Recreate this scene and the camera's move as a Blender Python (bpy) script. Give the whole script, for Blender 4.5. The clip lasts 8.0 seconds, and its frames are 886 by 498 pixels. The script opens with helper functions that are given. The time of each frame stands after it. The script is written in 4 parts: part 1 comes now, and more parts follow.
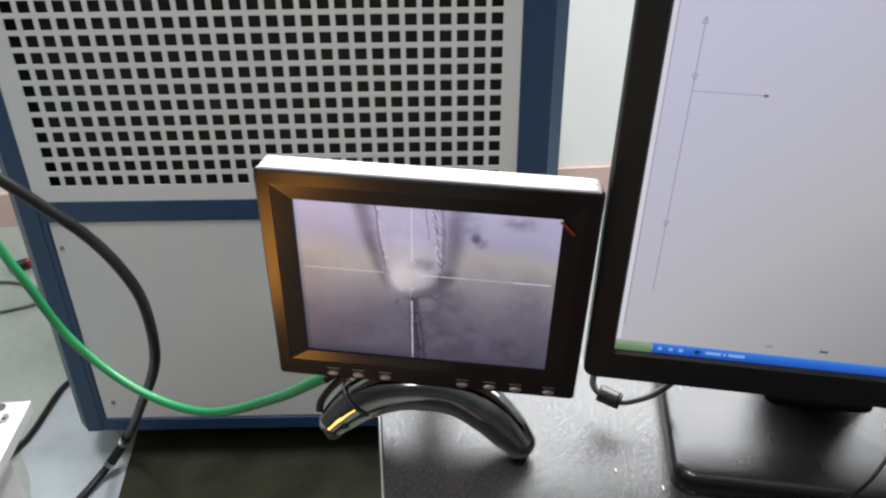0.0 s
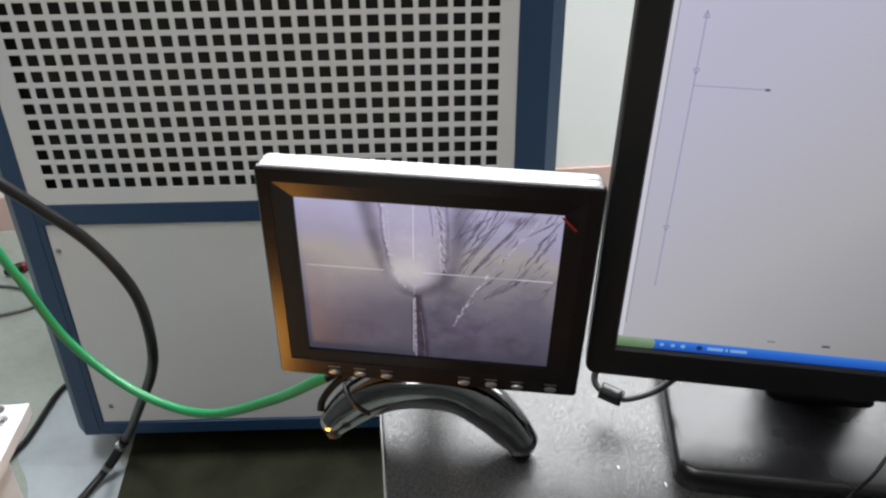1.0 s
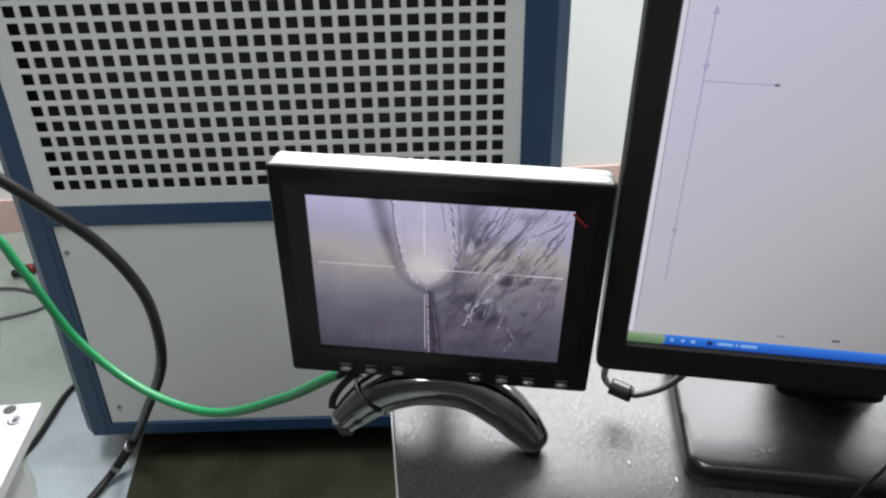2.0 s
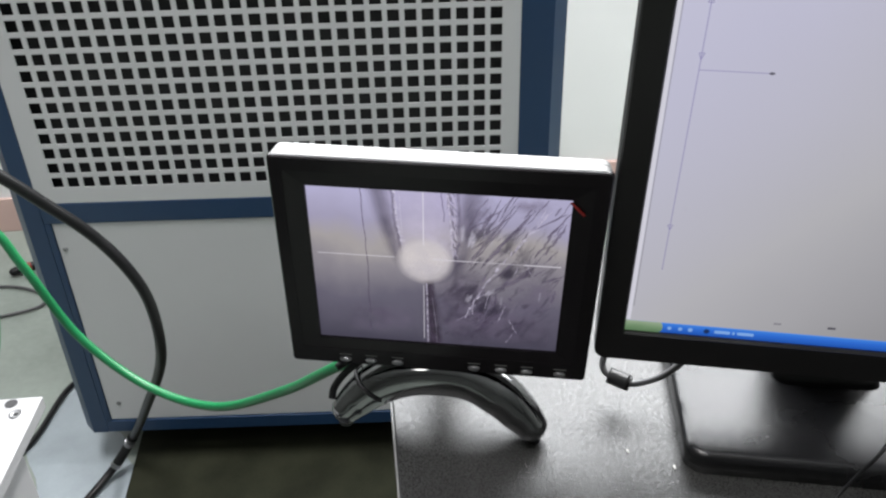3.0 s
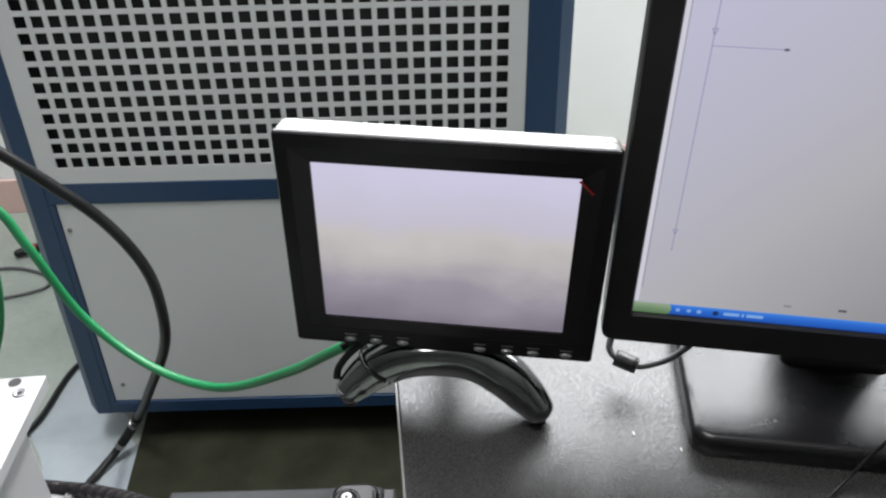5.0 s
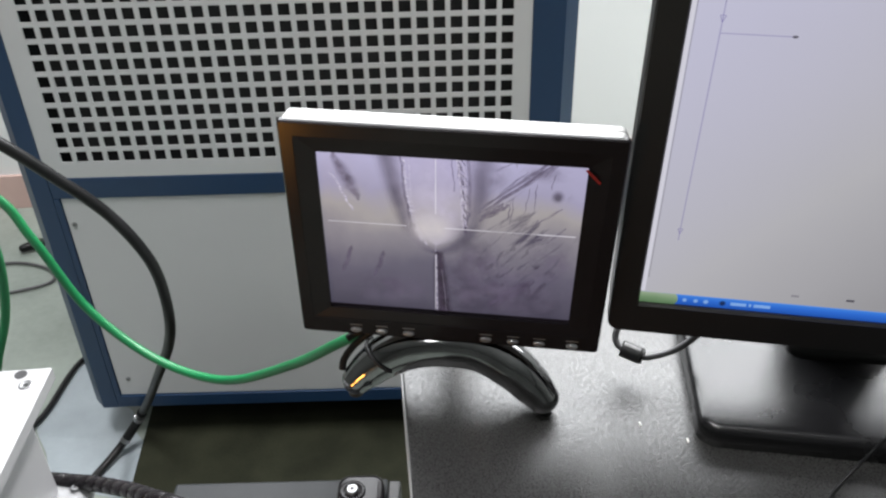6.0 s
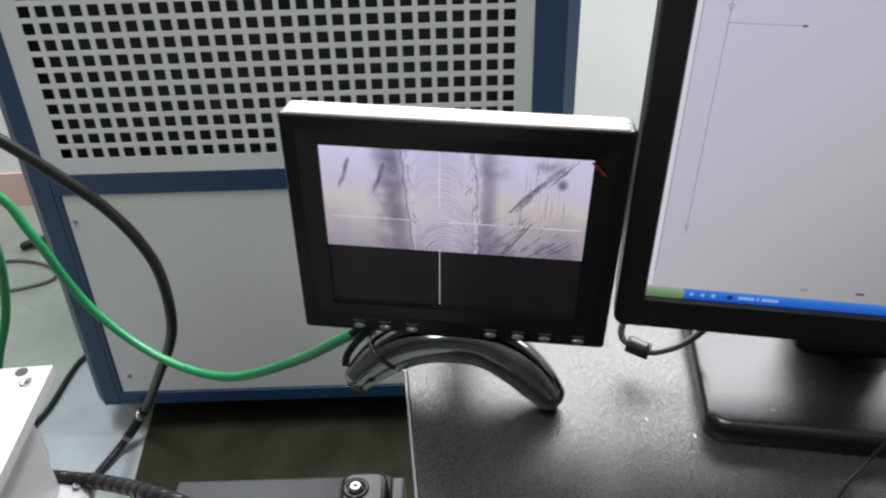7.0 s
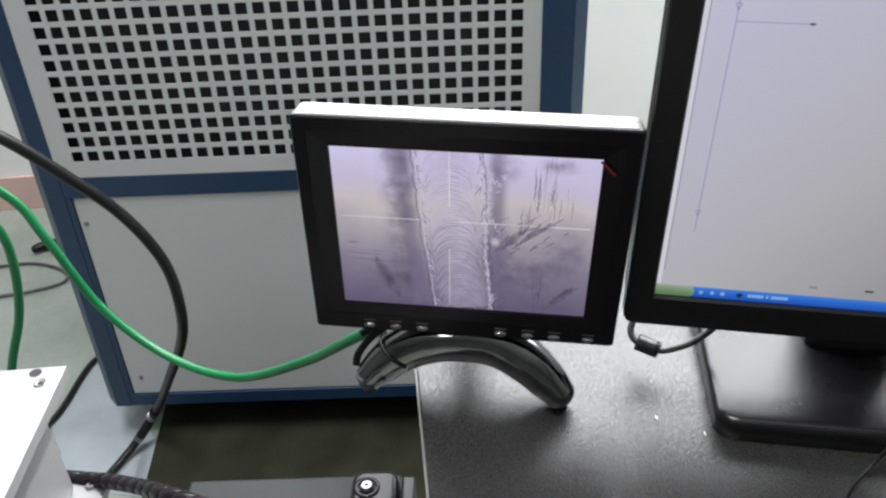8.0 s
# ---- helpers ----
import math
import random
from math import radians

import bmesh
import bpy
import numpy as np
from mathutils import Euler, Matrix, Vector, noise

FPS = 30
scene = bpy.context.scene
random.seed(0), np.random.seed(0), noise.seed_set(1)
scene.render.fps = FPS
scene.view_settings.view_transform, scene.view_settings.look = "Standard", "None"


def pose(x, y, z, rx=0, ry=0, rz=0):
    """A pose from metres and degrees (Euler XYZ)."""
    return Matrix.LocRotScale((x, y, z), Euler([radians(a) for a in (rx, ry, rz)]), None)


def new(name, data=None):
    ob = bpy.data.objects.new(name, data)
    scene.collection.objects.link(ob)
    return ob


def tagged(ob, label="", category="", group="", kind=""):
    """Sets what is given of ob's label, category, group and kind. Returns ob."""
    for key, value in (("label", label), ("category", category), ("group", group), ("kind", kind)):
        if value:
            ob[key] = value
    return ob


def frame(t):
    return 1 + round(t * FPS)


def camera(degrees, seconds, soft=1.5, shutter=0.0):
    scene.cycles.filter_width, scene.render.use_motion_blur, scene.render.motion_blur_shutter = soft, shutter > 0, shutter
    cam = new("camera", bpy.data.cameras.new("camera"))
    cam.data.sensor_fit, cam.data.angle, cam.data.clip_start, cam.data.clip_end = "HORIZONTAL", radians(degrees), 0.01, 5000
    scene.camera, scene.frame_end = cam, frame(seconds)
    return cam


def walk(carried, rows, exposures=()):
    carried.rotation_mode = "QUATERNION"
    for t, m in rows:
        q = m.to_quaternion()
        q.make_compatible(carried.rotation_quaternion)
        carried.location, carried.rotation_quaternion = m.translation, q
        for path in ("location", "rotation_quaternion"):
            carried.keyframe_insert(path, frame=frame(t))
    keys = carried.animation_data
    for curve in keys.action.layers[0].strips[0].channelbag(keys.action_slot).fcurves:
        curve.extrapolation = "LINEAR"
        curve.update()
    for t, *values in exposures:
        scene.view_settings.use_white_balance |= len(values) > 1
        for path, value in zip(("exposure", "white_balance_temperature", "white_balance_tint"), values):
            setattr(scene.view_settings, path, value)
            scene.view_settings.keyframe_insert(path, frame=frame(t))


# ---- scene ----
cam = camera(57.07, 8.0, soft=2.3)
walk(cam, [
    (0, pose(0.6448, -1.2483, 1.2698, 58.858, 0.536, -0.876)),
    (0.5, pose(0.6390, -1.2438, 1.2640, 59.022, 0.662, -0.925)),
    (1, pose(0.6414, -1.2487, 1.2665, 59.006, 0.713, -1.315)),
    (1.5, pose(0.6390, -1.2494, 1.2663, 59.049, 1.079, -1.219)),
    (3, pose(0.6362, -1.2585, 1.2637, 58.908, 1.295, -1.506)),
    (3.5, pose(0.6372, -1.2580, 1.2607, 58.610, 1.391, -1.806)),
    (4, pose(0.6386, -1.2572, 1.2584, 58.415, 1.414, -1.984)),
    (4.5, pose(0.6367, -1.2551, 1.2574, 58.171, 1.084, -1.306)),
    (6, pose(0.6332, -1.2563, 1.2530, 57.634, 1.308, -0.866)),
    (6.5, pose(0.6337, -1.2546, 1.2492, 57.568, 1.403, -1.040)),
    (7, pose(0.6314, -1.2517, 1.2485, 57.394, 1.519, -0.897)),
    (7.5, pose(0.6275, -1.2499, 1.2497, 57.448, 1.249, -0.368)),
    (8, pose(0.6303, -1.2552, 1.2496, 57.476, 2.076, -0.567)),
], exposures=[(0, -0.02), (0.5, -0.03), (1.0, -0.15), (1.5, -0.08), (3.0, 0.0), (4.5, -0.05), (6.0, 0.0), (7.0, -0.06), (7.5, -0.16), (8.0, -0.06)])

# ---- light: a white workshop with ceiling luminaires ----
world = bpy.data.worlds.new("world")
scene.world = world
world.use_nodes = True
sky = world.node_tree.nodes.new("ShaderNodeTexSky")
sky.sky_type, sky.sun_disc = "NISHITA", False
sky.sun_elevation, sky.sun_rotation = radians(40), radians(150)
world.node_tree.links.new(sky.outputs[0], world.node_tree.nodes["Background"].inputs[0])
world.node_tree.nodes["Background"].inputs[1].default_value = 0.1
day = bpy.data.lights.new("window_daylight", "AREA")
day.shape, day.size, day.size_y, day.energy, day.color = "RECTANGLE", 3.4, 2.4, 320, (0.96, 0.98, 1.0)
DAY = new("window_daylight", day)

DESK = 0.840
CEIL = 4.6


# ---- materials ----
def mat(name, color, rough=0.5, metal=0.0, vary=0.12, scale=6.0, grain=220.0, bump=0.05, bump_dist=0.0006, dark=None, coat=0.0, spec=0.5, sparkle=False, pebble=False):
    """Painted, plastic or metal surface: broad stains, fine grain and a little relief."""
    m = bpy.data.materials.new(name)
    m.use_nodes = True
    nt = m.node_tree
    b = nt.nodes["Principled BSDF"]
    tc = nt.nodes.new("ShaderNodeTexCoord")
    n1 = nt.nodes.new("ShaderNodeTexNoise")
    n1.inputs["Scale"].default_value, n1.inputs["Detail"].default_value = scale, 6
    n2 = nt.nodes.new("ShaderNodeTexNoise")
    n2.inputs["Scale"].default_value, n2.inputs["Detail"].default_value = grain, 3
    if pebble:
        n2 = nt.nodes.new("ShaderNodeTexVoronoi")
        n2.feature = "F1"
        n2.inputs["Scale"].default_value = grain
    fine = n2.outputs["Distance" if pebble else "Fac"]
    for n in (n1, n2):
        nt.links.new(tc.outputs["Object"], n.inputs["Vector"])
    mix = nt.nodes.new("ShaderNodeMix")
    mix.data_type = "RGBA"
    lo = dark or tuple(c * (1 - vary) for c in color)
    hi = tuple(min(1, c * (1 + vary * 0.6)) for c in color)
    mix.inputs[6].default_value, mix.inputs[7].default_value = (*lo, 1), (*hi, 1)
    add = nt.nodes.new("ShaderNodeMath")
    add.operation = "MULTIPLY_ADD"
    nt.links.new(fine, add.inputs[0])
    add.inputs[1].default_value = 0.35
    ramp = nt.nodes.new("ShaderNodeMapRange")
    ramp.inputs["From Min"].default_value, ramp.inputs["From Max"].default_value = 0.3, 0.7
    ramp.inputs["To Min"].default_value, ramp.inputs["To Max"].default_value = 0.0, 0.65
    nt.links.new(n1.outputs["Fac"], ramp.inputs["Value"])
    nt.links.new(ramp.outputs[0], add.inputs[2])
    nt.links.new(add.outputs[0], mix.inputs[0])
    nt.links.new(mix.outputs[2], b.inputs["Base Color"])
    rr = nt.nodes.new("ShaderNodeMapRange")
    rr.inputs["To Min"].default_value, rr.inputs["To Max"].default_value = max(0.02, rough * 0.8), min(1, rough * 1.2)
    if sparkle:
        rr.inputs["From Min"].default_value, rr.inputs["From Max"].default_value = 0.25, 0.60
        rr.inputs["To Min"].default_value, rr.inputs["To Max"].default_value = rough * 0.45, rough * 2.2
    nt.links.new(fine if sparkle else n1.outputs["Fac"], rr.inputs["Value"])
    nt.links.new(rr.outputs[0], b.inputs["Roughness"])
    b.inputs["Metallic"].default_value = metal
    b.inputs["Specular IOR Level"].default_value = spec
    b.inputs["Coat Weight"].default_value = coat
    if bump:
        bp = nt.nodes.new("ShaderNodeBump")
        bp.inputs["Strength"].default_value, bp.inputs["Distance"].default_value = bump, bump_dist
        nt.links.new(fine, bp.inputs["Height"])
        nt.links.new(bp.outputs[0], b.inputs["Normal"])
    return m


def glow(name, color, strength=1.0, color2=None, scale=8.0, stretch=(1, 1, 1), contrast=(0.35, 0.65)):
    """Light of a display: one colour, or two mixed by a slow pattern."""
    m = bpy.data.materials.new(name)
    m.use_nodes = True
    nt = m.node_tree
    b = nt.nodes["Principled BSDF"]
    b.inputs["Base Color"].default_value = (0.01, 0.01, 0.012, 1)
    b.inputs["Roughness"].default_value = 0.35
    b.inputs["Specular IOR Level"].default_value = 0.25
    b.inputs["Emission Strength"].default_value = strength
    b.inputs["Emission Color"].default_value = (*color, 1)
    if color2:
        tc = nt.nodes.new("ShaderNodeTexCoord")
        mp = nt.nodes.new("ShaderNodeMapping")
        mp.inputs["Scale"].default_value = stretch
        n = nt.nodes.new("ShaderNodeTexNoise")
        n.inputs["Scale"].default_value, n.inputs["Detail"].default_value = scale, 5
        r = nt.nodes.new("ShaderNodeMapRange")
        r.inputs["From Min"].default_value, r.inputs["From Max"].default_value = contrast
        mix = nt.nodes.new("ShaderNodeMix")
        mix.data_type = "RGBA"
        mix.inputs[6].default_value, mix.inputs[7].default_value = (*color, 1), (*color2, 1)
        nt.links.new(tc.outputs["Object"], mp.inputs["Vector"])
        nt.links.new(mp.outputs[0], n.inputs["Vector"])
        nt.links.new(n.outputs["Fac"], r.inputs["Value"])
        nt.links.new(r.outputs[0], mix.inputs[0])
        nt.links.new(mix.outputs[2], b.inputs["Emission Color"])
    return m


M_WALL = mat("white_wall_paint", (0.78, 0.795, 0.80), 0.75, vary=0.05, scale=1.5)
M_SKIRT = mat("pink_skirting_paint", (0.62, 0.44, 0.40), 0.5, vary=0.08)
M_FLOOR = mat("green_epoxy_floor", (0.312, 0.352, 0.318), 0.24, vary=0.34, scale=3.6, grain=60, bump=0.06, bump_dist=0.002)
M_CEIL = mat("ceiling_paint", (0.42, 0.42, 0.42), 0.8, vary=0.08, scale=2)
M_HALL = mat("unseen_hall_wall", (0.19, 0.20, 0.19), 0.8, vary=0.1, scale=1.2)
M_SHADE_MAT = mat("dark_shade_mat", (0.027, 0.029, 0.018), 0.75, vary=0.6, scale=9, bump=0.4, bump_dist=0.001, spec=0.12)
M_GREY = mat("pale_grey_powder_coat", (0.612, 0.616, 0.634), 0.45, vary=0.05, scale=3, grain=500, bump=0.08, bump_dist=0.0004)
M_BLUE = mat("dark_blue_powder_coat", (0.011, 0.040, 0.102), 0.40, vary=0.12, scale=5, grain=500, bump=0.08, bump_dist=0.0004)
# near-black shade of the cabinet inside, screw sockets and bore, as colour
M_DARK = mat("dark_recess_shade", (0.028, 0.028, 0.030), 0.8, vary=0.2)
M_STEEL = mat("worn_steel", (0.33, 0.33, 0.34), 0.35, 1.0, vary=0.15, scale=40)
M_DESK = mat("black_grained_laminate", (0.026, 0.026, 0.025), 0.20, vary=0.25, scale=9, grain=1050, bump=0.36, bump_dist=0.0004, spec=0.60, sparkle=True, pebble=True)
M_EDGE = mat("grey_edge_band", (0.26, 0.26, 0.26), 0.5, vary=0.1)
M_BLACK = mat("black_gloss_plastic", (0.0130, 0.0112, 0.0128), 0.22, vary=0.2, scale=20, grain=900, bump=0.05, bump_dist=0.0002, spec=0.21)
M_BLACKM = mat("black_satin_plastic", (0.0145, 0.0135, 0.0140), 0.36, vary=0.2, scale=20, grain=900, bump=0.12, bump_dist=0.0002, spec=0.35)
M_BASE = mat("black_fine_grained_plastic", (0.010, 0.010, 0.011), 0.27, vary=0.2, scale=14, grain=1100, bump=0.30, bump_dist=0.0003, spec=0.42, pebble=True)
M_WHITEP = mat("white_abs_plastic", (0.31, 0.31, 0.305), 0.4, vary=0.04, scale=12)
M_CHROME = mat("dull_chrome", (0.23, 0.23, 0.235), 0.09, 1.0, vary=0.25, scale=45, grain=90, bump=0.06, bump_dist=0.0008)
M_RUBBER = mat("black_foot_rubber", (0.012, 0.012, 0.012), 0.6, vary=0.2, scale=40)
M_BUTTON = mat("silver_button", (0.30, 0.30, 0.31), 0.3, 0.8, vary=0.1, scale=60)
M_CABLE = mat("black_cable_rubber", (0.008, 0.008, 0.009), 0.42, vary=0.3, scale=30, bump=0.2, spec=0.35)
M_GREEN = mat("green_air_hose", (0.006, 0.16, 0.052), 0.38, vary=0.12, scale=15, bump=0.05)
M_GREYC = mat("grey_cable", (0.115, 0.115, 0.12), 0.4, vary=0.2, scale=30)
M_BEAD = mat("dark_grey_bead_plastic", (0.035, 0.035, 0.037), 0.40, vary=0.2, scale=40)
M_ALU = mat("white_anodised_aluminium", (0.33, 0.33, 0.34), 0.40, 0.1, vary=0.05, scale=8, grain=700, bump=0.05, bump_dist=0.0002)
M_BAR = mat("dark_grey_machine_paint", (0.10, 0.105, 0.11), 0.4, vary=0.15, scale=12)
M_PLATE = mat("grey_machine_plate", (0.019, 0.021, 0.023), 0.5, vary=0.3, scale=10, spec=0.22)
M_RED = mat("red_plastic", (0.32, 0.016, 0.012), 0.35, vary=0.1, scale=50)
M_CRUMB = mat("white_crumb", (0.75, 0.75, 0.72), 0.6)
M_PRINT = mat("grey_print", (0.17, 0.17, 0.17), 0.5)


M_GLASS = bpy.data.materials.new("window_glass")
M_GLASS.use_nodes = True
M_GLASS.node_tree.nodes["Principled BSDF"].inputs["Transmission Weight"].default_value = 1.0
M_GLASS.node_tree.nodes["Principled BSDF"].inputs["Roughness"].default_value = 0.0


# ---- mesh helpers ----
def link(name, bm, material, parent=None, label="", smooth=False):
    me = bpy.data.meshes.new(name)
    bm.normal_update()
    bm.to_mesh(me)
    bm.free()
    for m in material if isinstance(material, (list, tuple)) else (material,):
        me.materials.append(m)
    if smooth:
        for p in me.polygons:
            p.use_smooth = True
    ob = new(name, me)
    if parent:
        ob.parent = parent
    if label:
        tagged(ob, label)
    return ob


def part(name, bm, material, parent, label="", smooth=False):
    return link(name, bm, material, parent, label, smooth)


def thing(name, m, label, category, group="", kind=""):
    ob = new(name)
    ob.matrix_basis = m
    ob.empty_display_size = 0.05
    return tagged(ob, label, category, group, kind)


def box(x0, x1, y0, y1, z0, z1, bevel=0.0, seg=2):
    bm = bmesh.new()
    bmesh.ops.create_cube(bm, size=1.0)
    for v in bm.verts:
        v.co = Vector(((x0 + x1) / 2 + v.co.x * (x1 - x0), (y0 + y1) / 2 + v.co.y * (y1 - y0), (z0 + z1) / 2 + v.co.z * (z1 - z0)))
    if bevel:
        bmesh.ops.bevel(bm, geom=bm.edges[:], offset=bevel, segments=seg, affect="EDGES", profile=0.5)
    return bm


def prism(points, z0, z1, bevel=0.0, seg=3):
    """An outline in the plan, drawn up from z0 to z1."""
    bm = bmesh.new()
    lo = [bm.verts.new((x, y, z0)) for x, y in points]
    hi = [bm.verts.new((x, y, z1)) for x, y in points]
    n = len(points)
    bm.faces.new(lo[::-1])
    top = bm.faces.new(hi)
    for i in range(n):
        bm.faces.new((lo[i], lo[(i + 1) % n], hi[(i + 1) % n], hi[i]))
    bmesh.ops.recalc_face_normals(bm, faces=bm.faces[:])
    if bevel:
        bmesh.ops.bevel(bm, geom=list(top.edges), offset=bevel, segments=seg, affect="EDGES", profile=0.5)
    return bm


def rounded(w, h, r, n=6):
    """A rounded rectangle round the origin."""
    pts = []
    for cx, cy, a0 in ((w / 2 - r, h / 2 - r, 0), (-w / 2 + r, h / 2 - r, 90), (-w / 2 + r, -h / 2 + r, 180), (w / 2 - r, -h / 2 + r, 270)):
        for i in range(n + 1):
            a = radians(a0 + 90 * i / n)
            pts.append((cx + r * math.cos(a), cy + r * math.sin(a)))
    return pts


def loft(rings, close_start=True, close_end=True):
    """Skin through rings of the same count."""
    bm = bmesh.new()
    vs = [[bm.verts.new(p) for p in ring] for ring in rings]
    n = len(vs[0])
    for a, b in zip(vs, vs[1:]):
        for i in range(n):
            bm.faces.new((a[i], a[(i + 1) % n], b[(i + 1) % n], b[i]))
    if close_start:
        bm.faces.new(vs[0][::-1])
    if close_end:
        bm.faces.new(vs[-1])
    bmesh.ops.recalc_face_normals(bm, faces=bm.faces[:])
    return bm


def spline(points, steps=10):
    """Catmull-Rom through the points."""
    P = [Vector(p) for p in points]
    P = [P[0] * 2 - P[1]] + P + [P[-1] * 2 - P[-2]]
    out = []
    for i in range(1, len(P) - 2):
        a, b, c, d = P[i - 1:i + 3]
        for k in range(steps):
            t = k / steps
            out.append(0.5 * (2 * b + (c - a) * t + (2 * a - 5 * b + 4 * c - d) * t * t + (3 * b - a - 3 * c + d) * t ** 3))
    return out + [P[-2]]


def rnd_pow(c, power):
    return math.copysign(abs(c) ** power, c)


def tube(points, radius, sides=14, steps=10, wave=0.0, squash=1.0, caps=False, power=1.0):
    """A round hose or cable along a smooth line; radius may be a list with one value a point."""
    path = spline(points, steps)
    rings = []
    up = Vector((0.13, 0.2, 1)).normalized()
    for i, p in enumerate(path):
        tan = (path[min(i + 1, len(path) - 1)] - path[max(i - 1, 0)]).normalized()
        side = tan.cross(up).normalized()
        up = side.cross(tan).normalized()
        r = radius
        if isinstance(radius, (list, tuple)):
            k = i / steps
            j = min(int(k), len(radius) - 2)
            r = radius[j] + (radius[j + 1] - radius[j]) * (k - j)
        r *= 1 + wave * (1 if i % 2 else -1)
        rings.append([p + (side * rnd_pow(math.cos(a), power) + up * rnd_pow(math.sin(a), power) * squash) * r for a in (2 * math.pi * s / sides for s in range(sides))])
    if caps:
        for first in (True, False):
            end, nxt = (path[0], path[1]) if first else (path[-1], path[-2])
            ring = rings[0] if first else rings[-1]
            out = (end - nxt).normalized()
            rr = (ring[0] - end).length
            extra = [[end + (q - end) * math.cos(f) + out * rr * 0.8 * math.sin(f) for q in ring] for f in (0.4, 0.8, 1.15, 1.4)]
            rings = extra[::-1] + rings if first else rings + extra
    return loft(rings)


def strip(points, width, hard=False):
    """A flat ribbon in the x-z plane, facing -y; width one value or one a point."""
    bm = bmesh.new()
    soft = bm.verts.layers.float.new("soft")
    prev = None
    for i, (x, z) in enumerate(points):
        a, b = points[max(i - 1, 0)], points[min(i + 1, len(points) - 1)]
        dx, dz = b[0] - a[0], b[1] - a[1]
        l = math.hypot(dx, dz) or 1
        w = (width[i] if isinstance(width, (list, tuple)) else width) * (1.0 if hard else 2.0)
        cur = []
        for k, f in ((-0.5, 0.0), (-0.36, 0.22), (-0.22, 0.68), (-0.08, 1.0), (0.08, 1.0), (0.22, 0.68), (0.36, 0.22), (0.5, 0.0)):
            v = bm.verts.new((x + dz / l * w * k, 0, z - dx / l * w * k))
            v[soft] = 1.0 if hard else f
            cur.append(v)
        if prev:
            for k in range(7):
                bm.faces.new((prev[k], prev[k + 1], cur[k + 1], cur[k]))
        prev = cur
    return bm


def sheet(x0, x1, z0, z1):
    bm = bmesh.new()
    soft = bm.verts.layers.float.new("soft")
    bm.faces.new([bm.verts.new(p) for p in ((x0, 0, z0), (x1, 0, z0), (x1, 0, z1), (x0, 0, z1))])
    for v in bm.verts:
        v[soft] = 1.0
    return bm


def disc(cx, cz, rx, rz, n=28, profile=((0.02, 1.0), (0.55, 1.0), (0.8, 0.7), (1.12, 0.0))):
    bm = bmesh.new()
    soft = bm.verts.layers.float.new("soft")
    rings = []
    for k, f in profile:
        ring = [bm.verts.new((cx + k * rx * math.cos(2 * math.pi * i / n), 0, cz + k * rz * math.sin(2 * math.pi * i / n))) for i in range(n)]
        for v in ring:
            v[soft] = f
        rings.append(ring)
    bm.faces.new(rings[0])
    for a, b in zip(rings, rings[1:]):
        for i in range(n):
            bm.faces.new((a[i], b[i], b[(i + 1) % n], a[(i + 1) % n]))
    return bm


def joined(bms):
    out = bmesh.new()
    for b in bms:
        me = bpy.data.meshes.new("tmp")
        b.to_mesh(me)
        b.free()
        out.from_mesh(me)
        bpy.data.meshes.remove(me)
    return out


def turned(bm, m):
    bm.transform(m)
    return bm


# ---- structure ----
tagged(link("floor", box(-4.6, 5.2, -9.0, 2.6, -0.1, 0), M_FLOOR), "worn pale green epoxy workshop floor", "floor", kind="structure")
WALL = pose(-0.80, 1.04, 0, 0, 0, 4)
X0, X1, ZA, ZB = 0.25, 3.75, 1.75, 4.30
w = tagged(link("wall_north", joined([box(-3.8, X0, 0, 0.15, 0, CEIL), box(X1, 6.0, 0, 0.15, 0, CEIL), box(X0, X1, 0, 0.15, 0, ZA), box(X0, X1, 0, 0.15, ZB, CEIL)]), M_WALL), "plain white painted workshop wall with a high window", "wall", kind="structure")
w.matrix_basis = WALL
win = thing("window_1", WALL, "long high window with a white frame", "window", kind="structure")
for k in range(5):
    x = X0 + 0.02 + (X1 - X0 - 0.04) * k / 4
    part("window_frame", box(x - 0.02, x + 0.02, 0.05, 0.10, ZA + 0.0405, ZB - 0.0405, 0.003), M_WHITEP, win)
    if k < 4:
        g = part("pane", box(x + 0.021, x + (X1 - X0 - 0.04) / 4 - 0.021, 0.072, 0.076, ZA + 0.041, ZB - 0.041), M_GLASS, win)
        g.visible_shadow = False
part("window_frame", box(X0, X1, 0.05, 0.10, ZA, ZA + 0.04, 0.003), M_WHITEP, win)
part("window_frame", box(X0, X1, 0.05, 0.10, ZB - 0.04, ZB, 0.003), M_WHITEP, win)
part("window_sill", box(X0 + 0.002, X1 - 0.002, -0.03, 0.049, ZA + 0.001, ZA + 0.02, 0.003), M_WALL, win)
DAY.matrix_basis = WALL @ pose((X0 + X1) / 2, 0.03, (ZA + ZB) / 2, -90, 0, 0)
s = tagged(link("baseboard", box(-3.8, 6.0, -0.012, -0.001, 0, 0.115, 0.002), M_SKIRT), "faded pink painted skirting along the wall", "skirting", kind="structure")
s.matrix_basis = WALL
# unseen hall walls and ceiling, kept dull so little light bounces back
tagged(link("wall_west", box(-4.75, -4.6, -9.0, 2.6, 0, CEIL), M_HALL), "unseen hall wall, dull grey to cut bounced light", "wall", kind="structure")
tagged(link("wall_east", box(5.2, 5.35, -9.0, 2.6, 0, CEIL), M_HALL), "unseen hall wall, dull grey to cut bounced light", "wall", kind="structure")
tagged(link("wall_south", box(-4.75, 5.35, -9.15, -9.0, 0, CEIL), M_HALL), "unseen hall wall, dull grey to cut bounced light", "wall", kind="structure")
